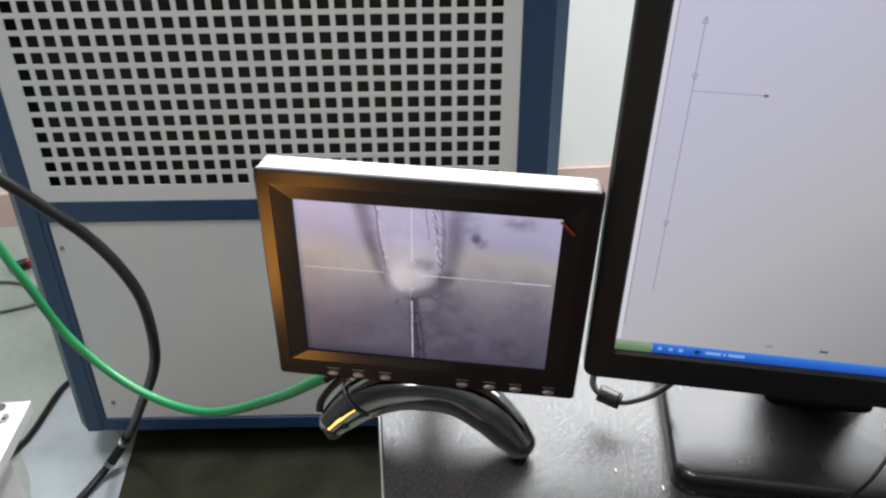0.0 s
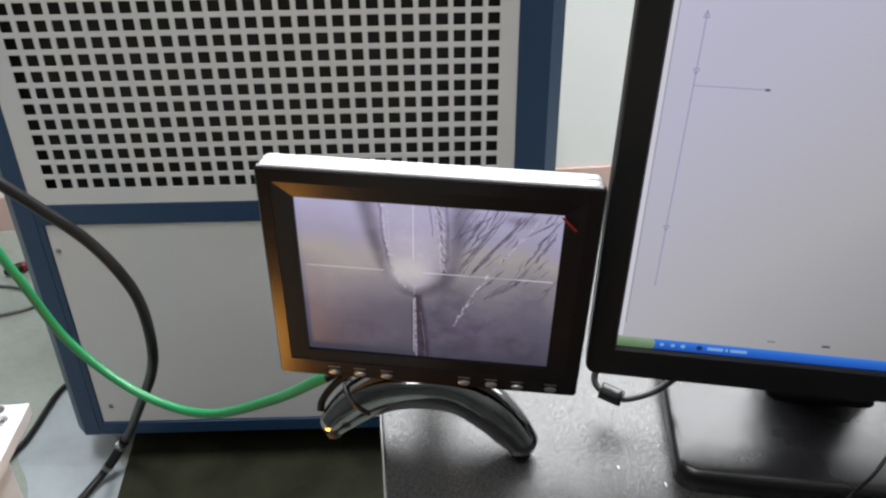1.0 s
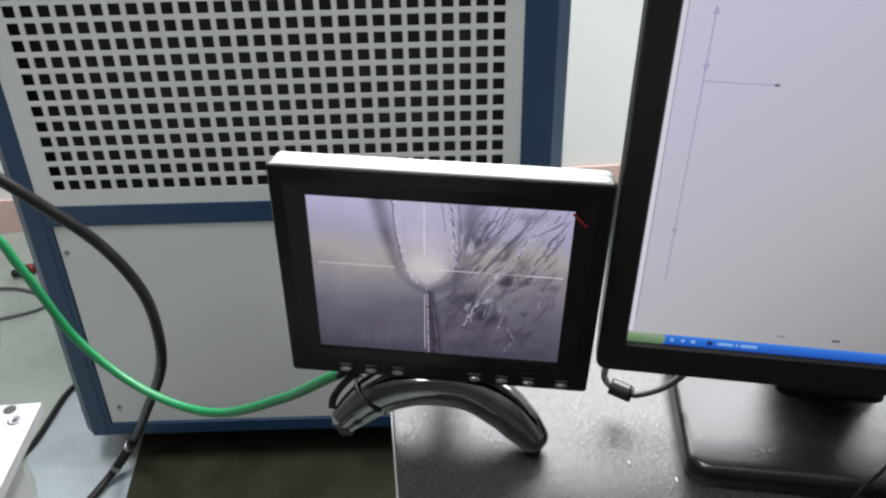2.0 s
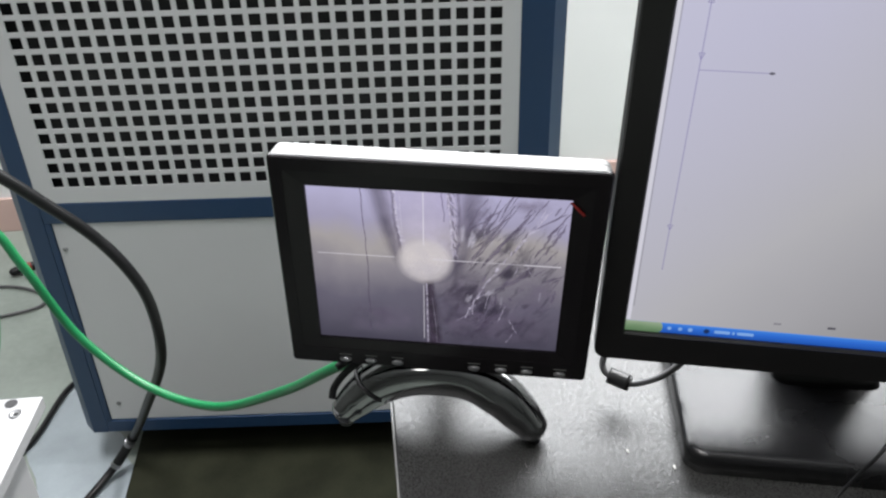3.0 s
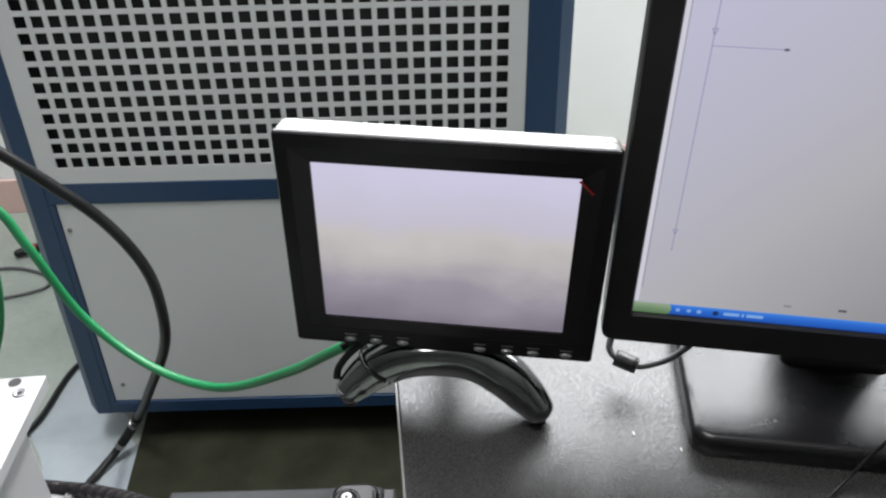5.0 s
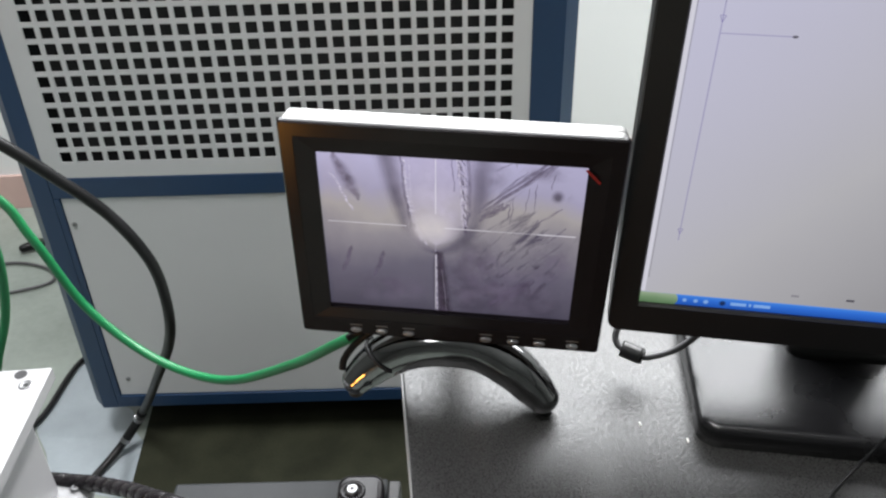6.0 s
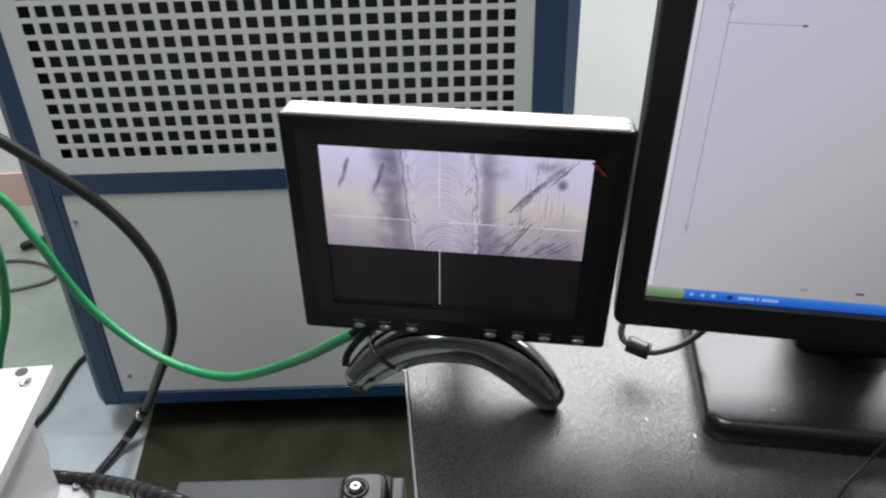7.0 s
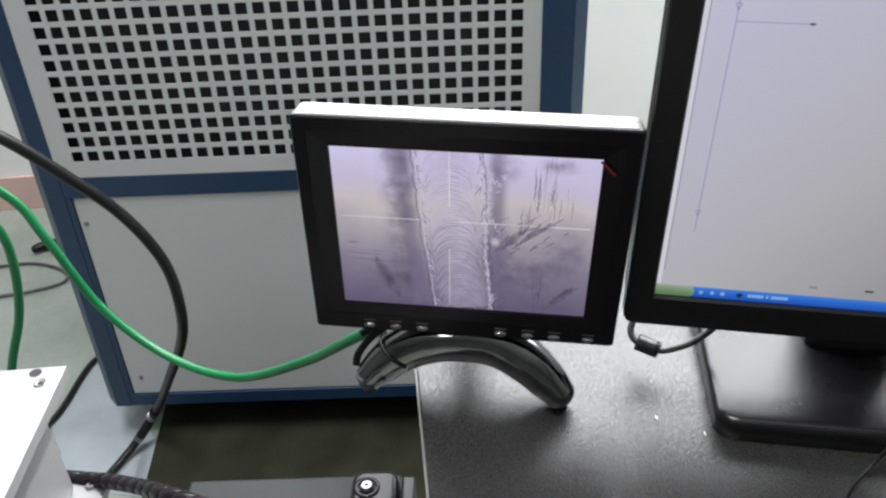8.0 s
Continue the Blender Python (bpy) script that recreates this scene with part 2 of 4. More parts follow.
tagged(link("ceiling", box(-4.75, 5.35, -9.15, 2.6, CEIL, CEIL + 0.1), M_CEIL), "unseen hall ceiling, dull grey to cut bounced light", "ceiling", kind="structure")

M_LAMP = glow("lamp_diffuser", (1.0, 0.98, 0.94), 6.0)


def ceiling_light(x, y, rz, watts):
    t = thing("ceiling_light", pose(x, y, CEIL - 0.06, 0, 0, rz), "white fluorescent ceiling light with a frosted diffuser", "ceiling light", "ceiling lights")
    part("housing", box(-0.62, 0.62, -0.16, 0.16, 0.02, 0.06, 0.004), M_WHITEP, t)
    part("diffuser", box(-0.6, 0.6, -0.14, 0.14, 0.0, 0.02, 0.004), M_LAMP, t)
    la = bpy.data.lights.new("ceiling_lamp", "AREA")
    la.shape, la.size, la.size_y, la.energy, la.color = "RECTANGLE", 1.2, 0.28, watts, (1.0, 0.985, 0.985)
    lo = new("ceiling_lamp", la)
    lo.matrix_basis = pose(x, y, CEIL - 0.075, 0, 0, rz)


ceiling_light(0.1, -1.1, 90, 100)
ceiling_light(2.0, 0.35, 90, 225)
ceiling_light(-1.0, -3.4, 90, 14)

# dark mat added before the cabinet; the floor's shade there is its colour
mt = tagged(link("shade_mat", prism([(x + 0.42, y - 0.08) for x, y in rounded(0.80, 1.10, 0.06)], 0.001, 0.008, 0.003), M_SHADE_MAT), "dark patchy mat standing in for the shaded floor before the cabinet", "mat")
mt.matrix_basis = pose(0, -0.1, 0, 0, 0, 5.7) @ pose(-0.02, 0.1, 0)


# thin added sheet; the bluish light on the bare floor is in its colour
M_LIT_PATCH = mat("bluish_lit_floor", (0.37, 0.42, 0.455), 0.25, vary=0.14, scale=14, grain=200, bump=0.1)
LIT_PATCH = [(p.x, p.y) for p in spline(((-0.235, 0.27, 0), (-0.240, 0.158, 0), (-0.262, 0.059, 0), (-0.205, -0.035, 0), (-0.149, -0.118, 0), (0.03, -0.16, 0), (0.03, -0.06, 0), (-0.035, 0.020, 0), (-0.053, 0.070, 0), (-0.078, 0.098, 0), (-0.15, 0.12, 0), (-0.18, 0.24, 0)), 4)]
fl = tagged(link("lit_floor_patch", prism(LIT_PATCH, 0.0005, 0.0015), M_LIT_PATCH), "thin sheet painted as the pale bluish lit floor by the cabinet", "film")

# ---- the blue and grey machine cabinet ----
PITCH, HOLE = 0.026585, 0.0186
cab = thing("machine_cabinet", pose(0, 0, 0), "blue and pale grey steel machine cabinet with a perforated door", "cabinet")
TOP, BOT, BACK = 1.07, 0.092, 0.80


def post(name, x0, x1, chamfer_left):
    c = 0.023
    if chamfer_left:
        pts = [(x1, 0), (x1, 0.05), (x0 - c, 0.05), (x0 - c, c * 1.1), (x0, 0)]
    else:
        pts = [(x0, 0), (x1, 0), (x1 + c, c * 1.1), (x1 + c, 0.05), (x0, 0.05)]
    return part(name, prism(pts[::-1], BOT, TOP), M_BLUE, cab)


post("post", -0.0745, -0.0440, True)
post("post", 0.7835, 0.8345, False)
part("rail", box(-0.0438, 0.7833, 0.0005, 0.04, 0.581, 0.6205, 0.0015), M_BLUE, cab)
part("rail", box(-0.0438, 0.7833, 0.0005, 0.04, BOT, 0.1215, 0.0015), M_BLUE, cab)
part("rail", box(-0.0438, 0.7833, 0.0005, 0.04, 1.03, TOP, 0.0015), M_BLUE, cab)
part("rail", box(-0.0438, -0.0330, 0.0005, 0.03, 0.1217, 0.5808, 0.001), M_BLUE, cab)
part("side_panel", box(-0.100, -0.096, 0.052, BACK, BOT, TOP, 0.001), M_GREY, cab)
part("side_panel", box(0.856, 0.860, 0.052, BACK, BOT, TOP, 0.001), M_GREY, cab)
part("back_panel", box(-0.095, 0.855, BACK - 0.004, BACK, BOT, TOP, 0.001), M_GREY, cab)
part("roof", box(-0.100, 0.860, 0.052, BACK, TOP + 0.001, TOP + 0.006, 0.001), M_BLUE, cab)
part("bottom", box(-0.095, 0.855, 0.052, BACK - 0.006, BOT + 0.002, BOT + 0.006, 0.001), M_DARK, cab)
# added sheet close behind the holes; the inside's darkness is its colour
part("dark_backing", box(-0.040, 0.780, 0.050, 0.056, 0.60, 1.05), M_DARK, cab, "dark sheet behind the perforation, standing in for the unlit inside")
part("lower_panel", box(-0.0326, 0.7830, 0.004, 0.012, 0.1222, 0.5802, 0.002, 3), M_GREY, cab)


def perforated():
    cols, rows = 29, 14
    xs, zs = [-0.0436], [0.6210]
    for i in range(cols):
        xs += [i * PITCH - HOLE / 2, i * PITCH + HOLE / 2]
    for j in range(rows):
        zs += [0.66 + j * PITCH - HOLE / 2, 0.66 + j * PITCH + HOLE / 2]
    xs.append(0.7831)
    zs.append(1.0298)
    verts, faces = [], []
    for y in (0.002, 0.0045):
        for z in zs:
            for x in xs:
                verts.append((x, y, z))
    nx, nz = len(xs), len(zs)
    idx = lambda i, j, k: k * nx * nz + j * nx + i
    for j in range(nz - 1):
        for i in range(nx - 1):
            a, b, c, e = idx(i, j, 0), idx(i + 1, j, 0), idx(i + 1, j + 1, 0), idx(i, j + 1, 0)
            o = nx * nz
            if i % 2 and j % 2:
                faces += [(a, b, b + o, a + o), (b, c, c + o, b + o), (c, e, e + o, c + o), (e, a, a + o, e + o)]
            else:
                faces += [(a, b, c, e), (a + o, e + o, c + o, b + o)]
    me = bpy.data.meshes.new("perforated_panel")
    me.from_pydata(verts, [], faces)
    me.materials.append(M_GREY)
    ob = new("perforated_panel", me)
    ob.parent = cab
    tagged(ob, "pale grey panel punched with square holes")


perforated()


def screw(parent, x, y, z, r, name="screw", m=None):
    """A pan-head screw with a socket, its head facing -y."""
    rings = []
    for rr, dy in ((r, 0.0), (r, -0.35 * r), (r * 0.75, -0.6 * r), (r * 0.30, -0.6 * r)):
        rings.append([(rr * math.cos(a), dy, rr * math.sin(a)) for a in (2 * math.pi * k / 14 for k in range(14))])
    bm = loft(rings)
    bm.transform((m or Matrix.Identity(4)))
    o = part(name, bm, M_STEEL, parent)
    o.location = (x, y, z)
    hexa = loft([[(0.36 * r * math.cos(a), dy, 0.36 * r * math.sin(a)) for a in (2 * math.pi * k / 6 for k in range(6))] for dy in (-0.615 * r, -0.60 * r)])
    hexa.transform(m or Matrix.Identity(4))
    part("socket", hexa, M_DARK, o, "dark hexagon socket")
    return o


screw(cab, -0.0212, 0.004, 0.5275, 0.0045)
screw(cab, -0.0092, 0.004, 0.165, 0.0045)
screw(cab, 0.765, 0.004, 0.532, 0.0045)
for x in (-0.04, 0.80):
    for y in (0.24, 0.70):
        c = part("levelling_foot", loft([[(x + r * math.cos(a), y + r * math.sin(a), z) for a in (2 * math.pi * k / 16 for k in range(16))] for r, z in ((0.028, 0.0), (0.028, 0.012), (0.012, 0.02), (0.010, BOT + 0.003))]), M_BLACKM, cab)

# ---- desk ----
desk = thing("desk", pose(0.5995, -0.786, 0), "black grained laminate desk with a pale edge band", "desk")
EX = -0.082
left = lambda y: EX * (y + 0.0)
pts = [(left(0.22), 0.22), (left(-0.55), -0.55), (1.25, -0.55), (1.25, 0.22)]
part("desktop", prism([(x + 0.0011 if x < 0.5 else x, y) for x, y in pts], DESK - 0.026, DESK, 0.0015), M_DESK, desk)
part("edge_band", prism([(pts[0][0] - 0.0005, 0.22), (pts[1][0] - 0.0005, -0.55), (pts[1][0] + 0.0009, -0.55), (pts[0][0] + 0.0009, 0.22)], DESK - 0.026, DESK - 0.0008), M_EDGE, desk, "pale grey edge band")
for x, y in ((0.10, 0.15), (1.15, 0.15), (0.14, -0.48), (1.15, -0.48)):
    part("leg", box(x - 0.02, x + 0.02, y - 0.02, y + 0.02, 0, DESK - 0.027, 0.002), M_BAR, desk)

# ---- small monitor ----
A = Vector((0.9916, -0.1243, -0.0370))
B = Vector((0.0259, -0.0904, 0.9956))
P0 = Vector((0.556, -0.7991, 0.9216))
SW, SH = 0.162, 0.1234
N = B.cross(A).normalized()
HEAD = Matrix((( A.x, N.x, B.x, 0), (A.y, N.y, B.y, 0), (A.z, N.z, B.z, 0), (0, 0, 0, 1)))
small = thing("small_monitor", pose(0.636, -0.790, DESK), "small black test monitor with white shell and chrome stand", "monitor")
HEADM = small.matrix_basis.inverted() @ Matrix.Translation(P0) @ HEAD


def head_part(name, bm, material, label="", smooth=False):
    o = part(name, bm, material, small, label, smooth)
    o.matrix_basis = HEADM
    return o


def ring_points(b, y, r):
    x0, x1, z0, z1 = b
    return [(x + (x0 + x1) / 2, y, z + (z0 + z1) / 2) for x, z in rounded(x1 - x0, z1 - z0, r, 4)]


def frame_ring(outer, inner, mid, y_out, y_in, y_back, r=0.004):
    """A picture frame: flat rim, sloping inside, thickness. Bounds are x0, x1, z0, z1."""
    big = (outer[0] + 0.001, outer[1] - 0.001, outer[2] + 0.001, outer[3] - 0.001)
    rings = [ring_points(inner, y_back, 0.0004), ring_points(inner, y_in, 0.0004), ring_points(mid, y_out + 0.0006, 0.001), ring_points(mid, y_out, 0.001),
             ring_points(big, y_out, r * 0.8), ring_points(outer, y_out + 0.0012, r), ring_points(outer, y_back, r)]
    bm = bmesh.new()
    vs = [[bm.verts.new(p) for p in ring] for ring in rings]
    vs.append(vs[0])
    n = len(vs[0])
    for a, b in zip(vs, vs[1:]):
        for k in range(n):
            bm.faces.new((a[k], a[(k + 1) % n], b[(k + 1) % n], b[k]))
    bmesh.ops.recalc_face_normals(bm, faces=bm.faces[:])
    return bm


OUT = (-0.0211, 0.1838, -0.0222, 0.1440)
head_part("bezel", frame_ring(OUT, (0, SW, 0, SH), (-0.0125, SW + 0.0125, -0.008, SH + 0.011), -0.0060, -0.0038, -0.0016, 0.0025), M_BLACK, "glossy black plastic bezel")


def tray(o, stations):
    rings = []
    for y, t in stations:
        rings.append([(x + (o[0] + o[1]) / 2, y, z + (o[2] + o[3]) / 2) for x, z in rounded(o[1] - o[0] - 2 * t, o[3] - o[2] - 2 * t, 0.005, 4)])
    return loft(rings, close_start=False)


head_part("back_shell", tray((OUT[0] + 0.0004, OUT[1] - 0.0004, OUT[2] + 0.0004, OUT[3] + 0.0004), ((-0.0044, 0.0012), (-0.0034, 0), (0.0035, 0), (0.0036, 0.0004), (0.0042, 0.0004), (0.0043, 0.0), (0.011, 0.0006), (0.022, 0.014), (0.028, 0.02))), M_WHITEP, "white plastic back shell")
BX = (0.0172, 0.0351, 0.0538, 0.1072, 0.1258, 0.1436, 0.1660)
for u in BX:
    b = loft([[(r * 1.25 * math.cos(a), y, 0.55 * r * math.sin(a)) for a in (2 * math.pi * k / 18 for k in range(18))] for r, y in ((0.0032, 0.001), (0.0032, -0.0012), (0.0027, -0.002), (0.0014, -0.0022))])
    o = head_part("button", b, M_BUTTON, "small silver oval push button", True)
    o.matrix_basis = HEADM @ pose(u, -0.0060, -0.0166)
    p = part("button_caption", box(-0.0042, 0.0042, -0.0002, 0.0002, 0.0, 0.0007), M_PRINT, o)
    p.location = (0, 0, 0.0034)
tab = head_part("pull_tab", turned(box(-0.0008, 0.0008, -0.0004, 0.0, -0.0125, 0.0, 0.0002), pose(0, 0, 0, 0, -45, 0)), M_RED, "red plastic pull tab at the corner of the screen")
tab.matrix_basis = HEADM @ pose(0.1605, -0.0062, 0.1235)

# chrome stand
part("hub", loft([[(0.018 * k * math.cos(a), 0.014 + 0.016 * k * math.sin(a), z) for a in (2 * math.pi * j / 20 for j in range(20))] for k, z in ((0.55, 0.030), (0.9, 0.034), (1.0, 0.044), (0.8, 0.056), (0.5, 0.062))]), M_BLACKM, small, smooth=True)
part("column", turned(box(-0.010, 0.010, 0.010, 0.026, 0.050, 0.10, 0.003), Matrix.Identity(4)), M_BLACKM, small)
def wrap(p, q, radius, slant, thick):
    """A lead laid over the front of the line from p to q."""
    p, q = Vector(p), Vector(q)
    d = (q - p).normalized()
    u = d.cross(Vector((0, 0, 1))).normalized()
    v = u.cross(d)
    mid = (p + q) / 2
    return tube([mid + d * slant * math.sin(a) + (u * math.cos(a) + v * math.sin(a)) * radius for a in (radians(k) for k in range(48, 200, 12))], thick, 8, 3)


LEFT = ((-0.0695, -0.011, 0.0118), (-0.060, -0.008, 0.0200), (-0.045, -0.006, 0.0310), (-0.024, -0.006, 0.0402))
RIGHT = ((0.024, -0.013, 0.0402), (0.044, -0.022, 0.0312), (0.058, -0.030, 0.0200), (0.0665, -0.0360, 0.0118))
BACKLEG = ((0.0, 0.004, 0.0425), (0.004, 0.050, 0.042), (0.008, 0.085, 0.026), (0.010, 0.105, 0.0118))
for name, pts, radii, tips in (("front_arch", LEFT + ((0.0, -0.0085, 0.0432),) + RIGHT, (0.0112, 0.0142, 0.0162, 0.0172, 0.0176, 0.0172, 0.0164, 0.0146, 0.0118), (LEFT[0], RIGHT[-1])),
                               ("rear_leg", BACKLEG, (0.0130, 0.0115, 0.0105, 0.0112), (BACKLEG[-1],))):
    lg = part(name, tube(pts, radii, 36, 10, squash=0.95, caps=True, power=0.93), M_CHROME, small, "curved dull chrome stand leg", True)
    for Q in tips:
        part("rubber_foot", tube(((Q[0], Q[1], 0.0002), (Q[0], Q[1], 0.0016), (Q[0], Q[1], 0.004)), (0.0055, 0.0060, 0.0050), 14, 2), M_RUBBER, lg, "black rubber foot pad", True)
part("cable_tail", tube(((0.010, 0.045, 0.066), (-0.014, 0.022, 0.0625), (-0.034, 0.008, 0.0575), (-0.052, 0.003, 0.0490), (-0.064, 0.002, 0.0405), (-0.072, 0.000, 0.0330), (-0.0775, -0.003, 0.0255), (-0.079, -0.006, 0.019)), 0.0028, 10), M_CABLE, small, "black signal lead over the stand leg", True)
part("cable_tail", tube(((-0.010, 0.030, 0.064), (-0.034, 0.012, 0.060), (-0.056, 0.006, 0.0505), (-0.0690, 0.005, 0.0430), (-0.0745, 0.003, 0.0405)), 0.0030, 10), M_CABLE, small, "black signal lead laid over the stand leg", True)
for p, q, r, sl in (((-0.040, -0.0062, 0.0345), (-0.050, -0.0064, 0.0285), 0.0168, 0.007),):
    part("cable_tail", wrap(p, q, r, sl, 0.0012), M_CABLE, small, "thin black lead wound round the stand leg", True)


# ---- the live picture of the small monitor, in flat pieces ----
def srgb(r, g, b):
    f = lambda c: (c / 255 / 12.92) if c <= 10 else ((c / 255 + 0.055) / 1.055) ** 2.4
    return f(r), f(g), f(b)


def picture(name, stops, noise_scale=30.0, noise=0.15, stretch=(1, 1, 1), height=SH, across=0.0, start=0.0):
    """A display's light, graded up the screen, with a soft mottle."""
    m = glow(name, srgb(*stops[0][1]))
    nt = m.node_tree
    b = nt.nodes["Principled BSDF"]
    tc = nt.nodes.new("ShaderNodeTexCoord")
    sep = nt.nodes.new("ShaderNodeSeparateXYZ")
    nt.links.new(tc.outputs["Object"], sep.inputs[0])
    mp = nt.nodes.new("ShaderNodeMapping")
    mp.inputs["Scale"].default_value = stretch
    n = nt.nodes.new("ShaderNodeTexNoise")
    n.inputs["Scale"].default_value, n.inputs["Detail"].default_value = noise_scale, 5
    nt.links.new(tc.outputs["Object"], mp.inputs[0])
    nt.links.new(mp.outputs[0], n.inputs["Vector"])
    ma = nt.nodes.new("ShaderNodeMath")
    ma.operation = "MULTIPLY_ADD"
    nt.links.new(sep.outputs["Z"], ma.inputs[0])
    ma.inputs[1].default_value = 1 / height
    wob = nt.nodes.new("ShaderNodeMapRange")
    wob.inputs["To Min"].default_value, wob.inputs["To Max"].default_value = start - noise, start + noise
    nt.links.new(n.outputs["Fac"], wob.inputs["Value"])
    mb = nt.nodes.new("ShaderNodeMath")
    mb.operation = "MULTIPLY_ADD"
    nt.links.new(sep.outputs["X"], mb.inputs[0])
    mb.inputs[1].default_value = across
    nt.links.new(wob.outputs[0], mb.inputs[2])
    nt.links.new(mb.outputs[0], ma.inputs[2])
    ramp = nt.nodes.new("ShaderNodeValToRGB")
    el = ramp.color_ramp.elements
    el[0].position, el[0].color = stops[0][0], (*srgb(*stops[0][1]), 1)
    el[1].position, el[1].color = stops[-1][0], (*srgb(*stops[-1][1]), 1)
    for p, c in stops[1:-1]:
        e = el.new(p)
        e.color = (*srgb(*c), 1)
    nt.links.new(ma.outputs[0], ramp.inputs[0])
    nt.links.new(ramp.outputs[0], b.inputs["Emission Color"])
    return m


P_BACK = picture("weld_picture", ((0.0, (72, 69, 84)), (0.30, (98, 94, 110)), (0.52, (138, 133, 141)), (0.64, (163, 157, 158)), (0.8, (160, 155, 181)), (1.0, (178, 174, 206))), 18, 0.22)
P_LATE = picture("finished_weld_picture", ((0.0, (98, 92, 116)), (0.30, (130, 123, 143)), (0.52, (170, 162, 171)), (0.64, (196, 188, 190)), (0.8, (194, 187, 214)), (1.0, (206, 200, 234))), 18, 0.22)
P_VEIL = picture("washed_out_picture", ((0.0, (126, 120, 133)), (0.25, (154, 148, 160)), (0.42, (186, 181, 182)), (0.52, (196, 192, 191)), (0.66, (196, 192, 208)), (1.0, (206, 202, 226))), 14, 0.24, (1, 1, 1.6))
def softened(m, amount=1.0, mottle=0.0, scale=150.0):
    """Let a picture piece fade out towards its rim, and thin it in places."""
    nt = m.node_tree
    at_ = nt.nodes.new("ShaderNodeAttribute")
    at_.attribute_name = "soft"
    n = nt.nodes.new("ShaderNodeTexNoise")
    n.inputs["Scale"].default_value, n.inputs["Detail"].default_value = scale, 4
    tc = nt.nodes.new("ShaderNodeTexCoord")
    nt.links.new(tc.outputs["Object"], n.inputs["Vector"])
    r = nt.nodes.new("ShaderNodeMapRange")
    r.inputs["From Min"].default_value, r.inputs["From Max"].default_value = 0.35, 0.65
    r.inputs["To Min"].default_value, r.inputs["To Max"].default_value = amount * (1 - mottle), amount
    nt.links.new(n.outputs["Fac"], r.inputs["Value"])
    mu = nt.nodes.new("ShaderNodeMath")
    mu.operation = "MULTIPLY"
    nt.links.new(at_.outputs["Fac"], mu.inputs[0])
    nt.links.new(r.outputs[0], mu.inputs[1])
    tr = nt.nodes.new("ShaderNodeBsdfTransparent")
    mx = nt.nodes.new("ShaderNodeMixShader")
    nt.links.new(mu.outputs[0], mx.inputs[0])
    nt.links.new(tr.outputs[0], mx.inputs[1])
    nt.links.new(nt.nodes["Principled BSDF"].outputs[0], mx.inputs[2])
    nt.links.new(mx.outputs[0], nt.nodes["Material Output"].inputs["Surface"])
    return m


P_SHADE = softened(glow("shaded_metal", srgb(66, 57, 76), 1.0, srgb(100, 90, 112), 90), 0.92, 0.5)
P_DEEP = softened(glow("deep_shadow", srgb(42, 35, 46), 1.0, srgb(72, 62, 80), 120), 0.95, 0.3)
P_BRIGHT = softened(glow("bright_ridge", srgb(220, 214, 232), 1.0, srgb(165, 157, 182), 200, (1, 1, 4)), 0.9, 0.8, 300)
P_BAND = softened(glow("seam_flank", srgb(50, 45, 62), 1.0, srgb(84, 77, 98), 30, (1, 1, 0.3)), 0.86, 0.40, 28)
P_FLANK = softened(glow("finished_flank", srgb(74, 66, 92), 1.0, srgb(112, 103, 130), 30, (1, 1, 0.3)), 0.80, 0.45, 34)
P_GLOOM = softened(glow("gloomy_metal", srgb(62, 56, 72), 1.0, srgb(96, 88, 106), 70), 0.72, 0.6, 90)
P_FAINT = softened(glow("faint_groove", srgb(84, 75, 98)), 0.7, 0.6, 120)
P_MURK = softened(glow("dull_metal", srgb(88, 78, 98), 1.0, srgb(112, 103, 124), 60), 0.75, 0.95, 75)
P_RIPPLE = softened(glow("ripple_line", srgb(222, 216, 240)), 0.38, 0.95, 55)
P_BARB = softened(glow("fine_barb", srgb(214, 208, 230)), 0.62, 0.8, 160)
P_RIPPLED = softened(glow("ripple_shadow", srgb(96, 88, 112)), 0.50, 0.95, 55)
P_POOL = softened(glow("weld_pool_glow", srgb(206, 199, 200), 1.0, srgb(192, 186, 192), 60), 0.97, 0.1)
P_CROSS = softened(glow("crosshair_white", srgb(226, 222, 232)), 0.95, 0.3, 60)
P_BLACK = glow("black_part_of_picture", srgb(22, 17, 22), 1.0, srgb(14, 11, 14), 30)
P_SEAM = softened(picture("seam_metal", ((0.0, (160, 152, 176)), (0.35, (168, 160, 182)), (0.6, (190, 182, 202)), (1.0, (180, 172, 204))), 40, 0.3, (1, 1, 0.3)), 0.85, 0.4, 90)

display = head_part("display", turned(sheet(-0.004, SW + 0.004, -0.004, SH + 0.004), Matrix.Identity(4)), P_BACK, "screen showing a grey weld seam under cross hairs")
rnd = random.Random(7)


def piece(name, bm, material, depth, label="", stuff=False):
    """A flat piece of the picture, a fraction of a millimetre before the display."""
    o = part(name, bm, material, display, label)
    o.location = (0, -depth, 0)
    if stuff:
        tagged(o, kind="stuff")
    return o


def wig(pts, amp, n=8):
    """A ragged line through points."""
    out = []
    for (x0, z0), (x1, z1) in zip(pts, pts[1:]):
        for k in range(n):
            t = k / n
            out.append((x0 + (x1 - x0) * t + rnd.uniform(-amp, amp), z0 + (z1 - z0) * t))
    return out + [pts[-1]]


def U(u, v):
    return u * SW, v * SH


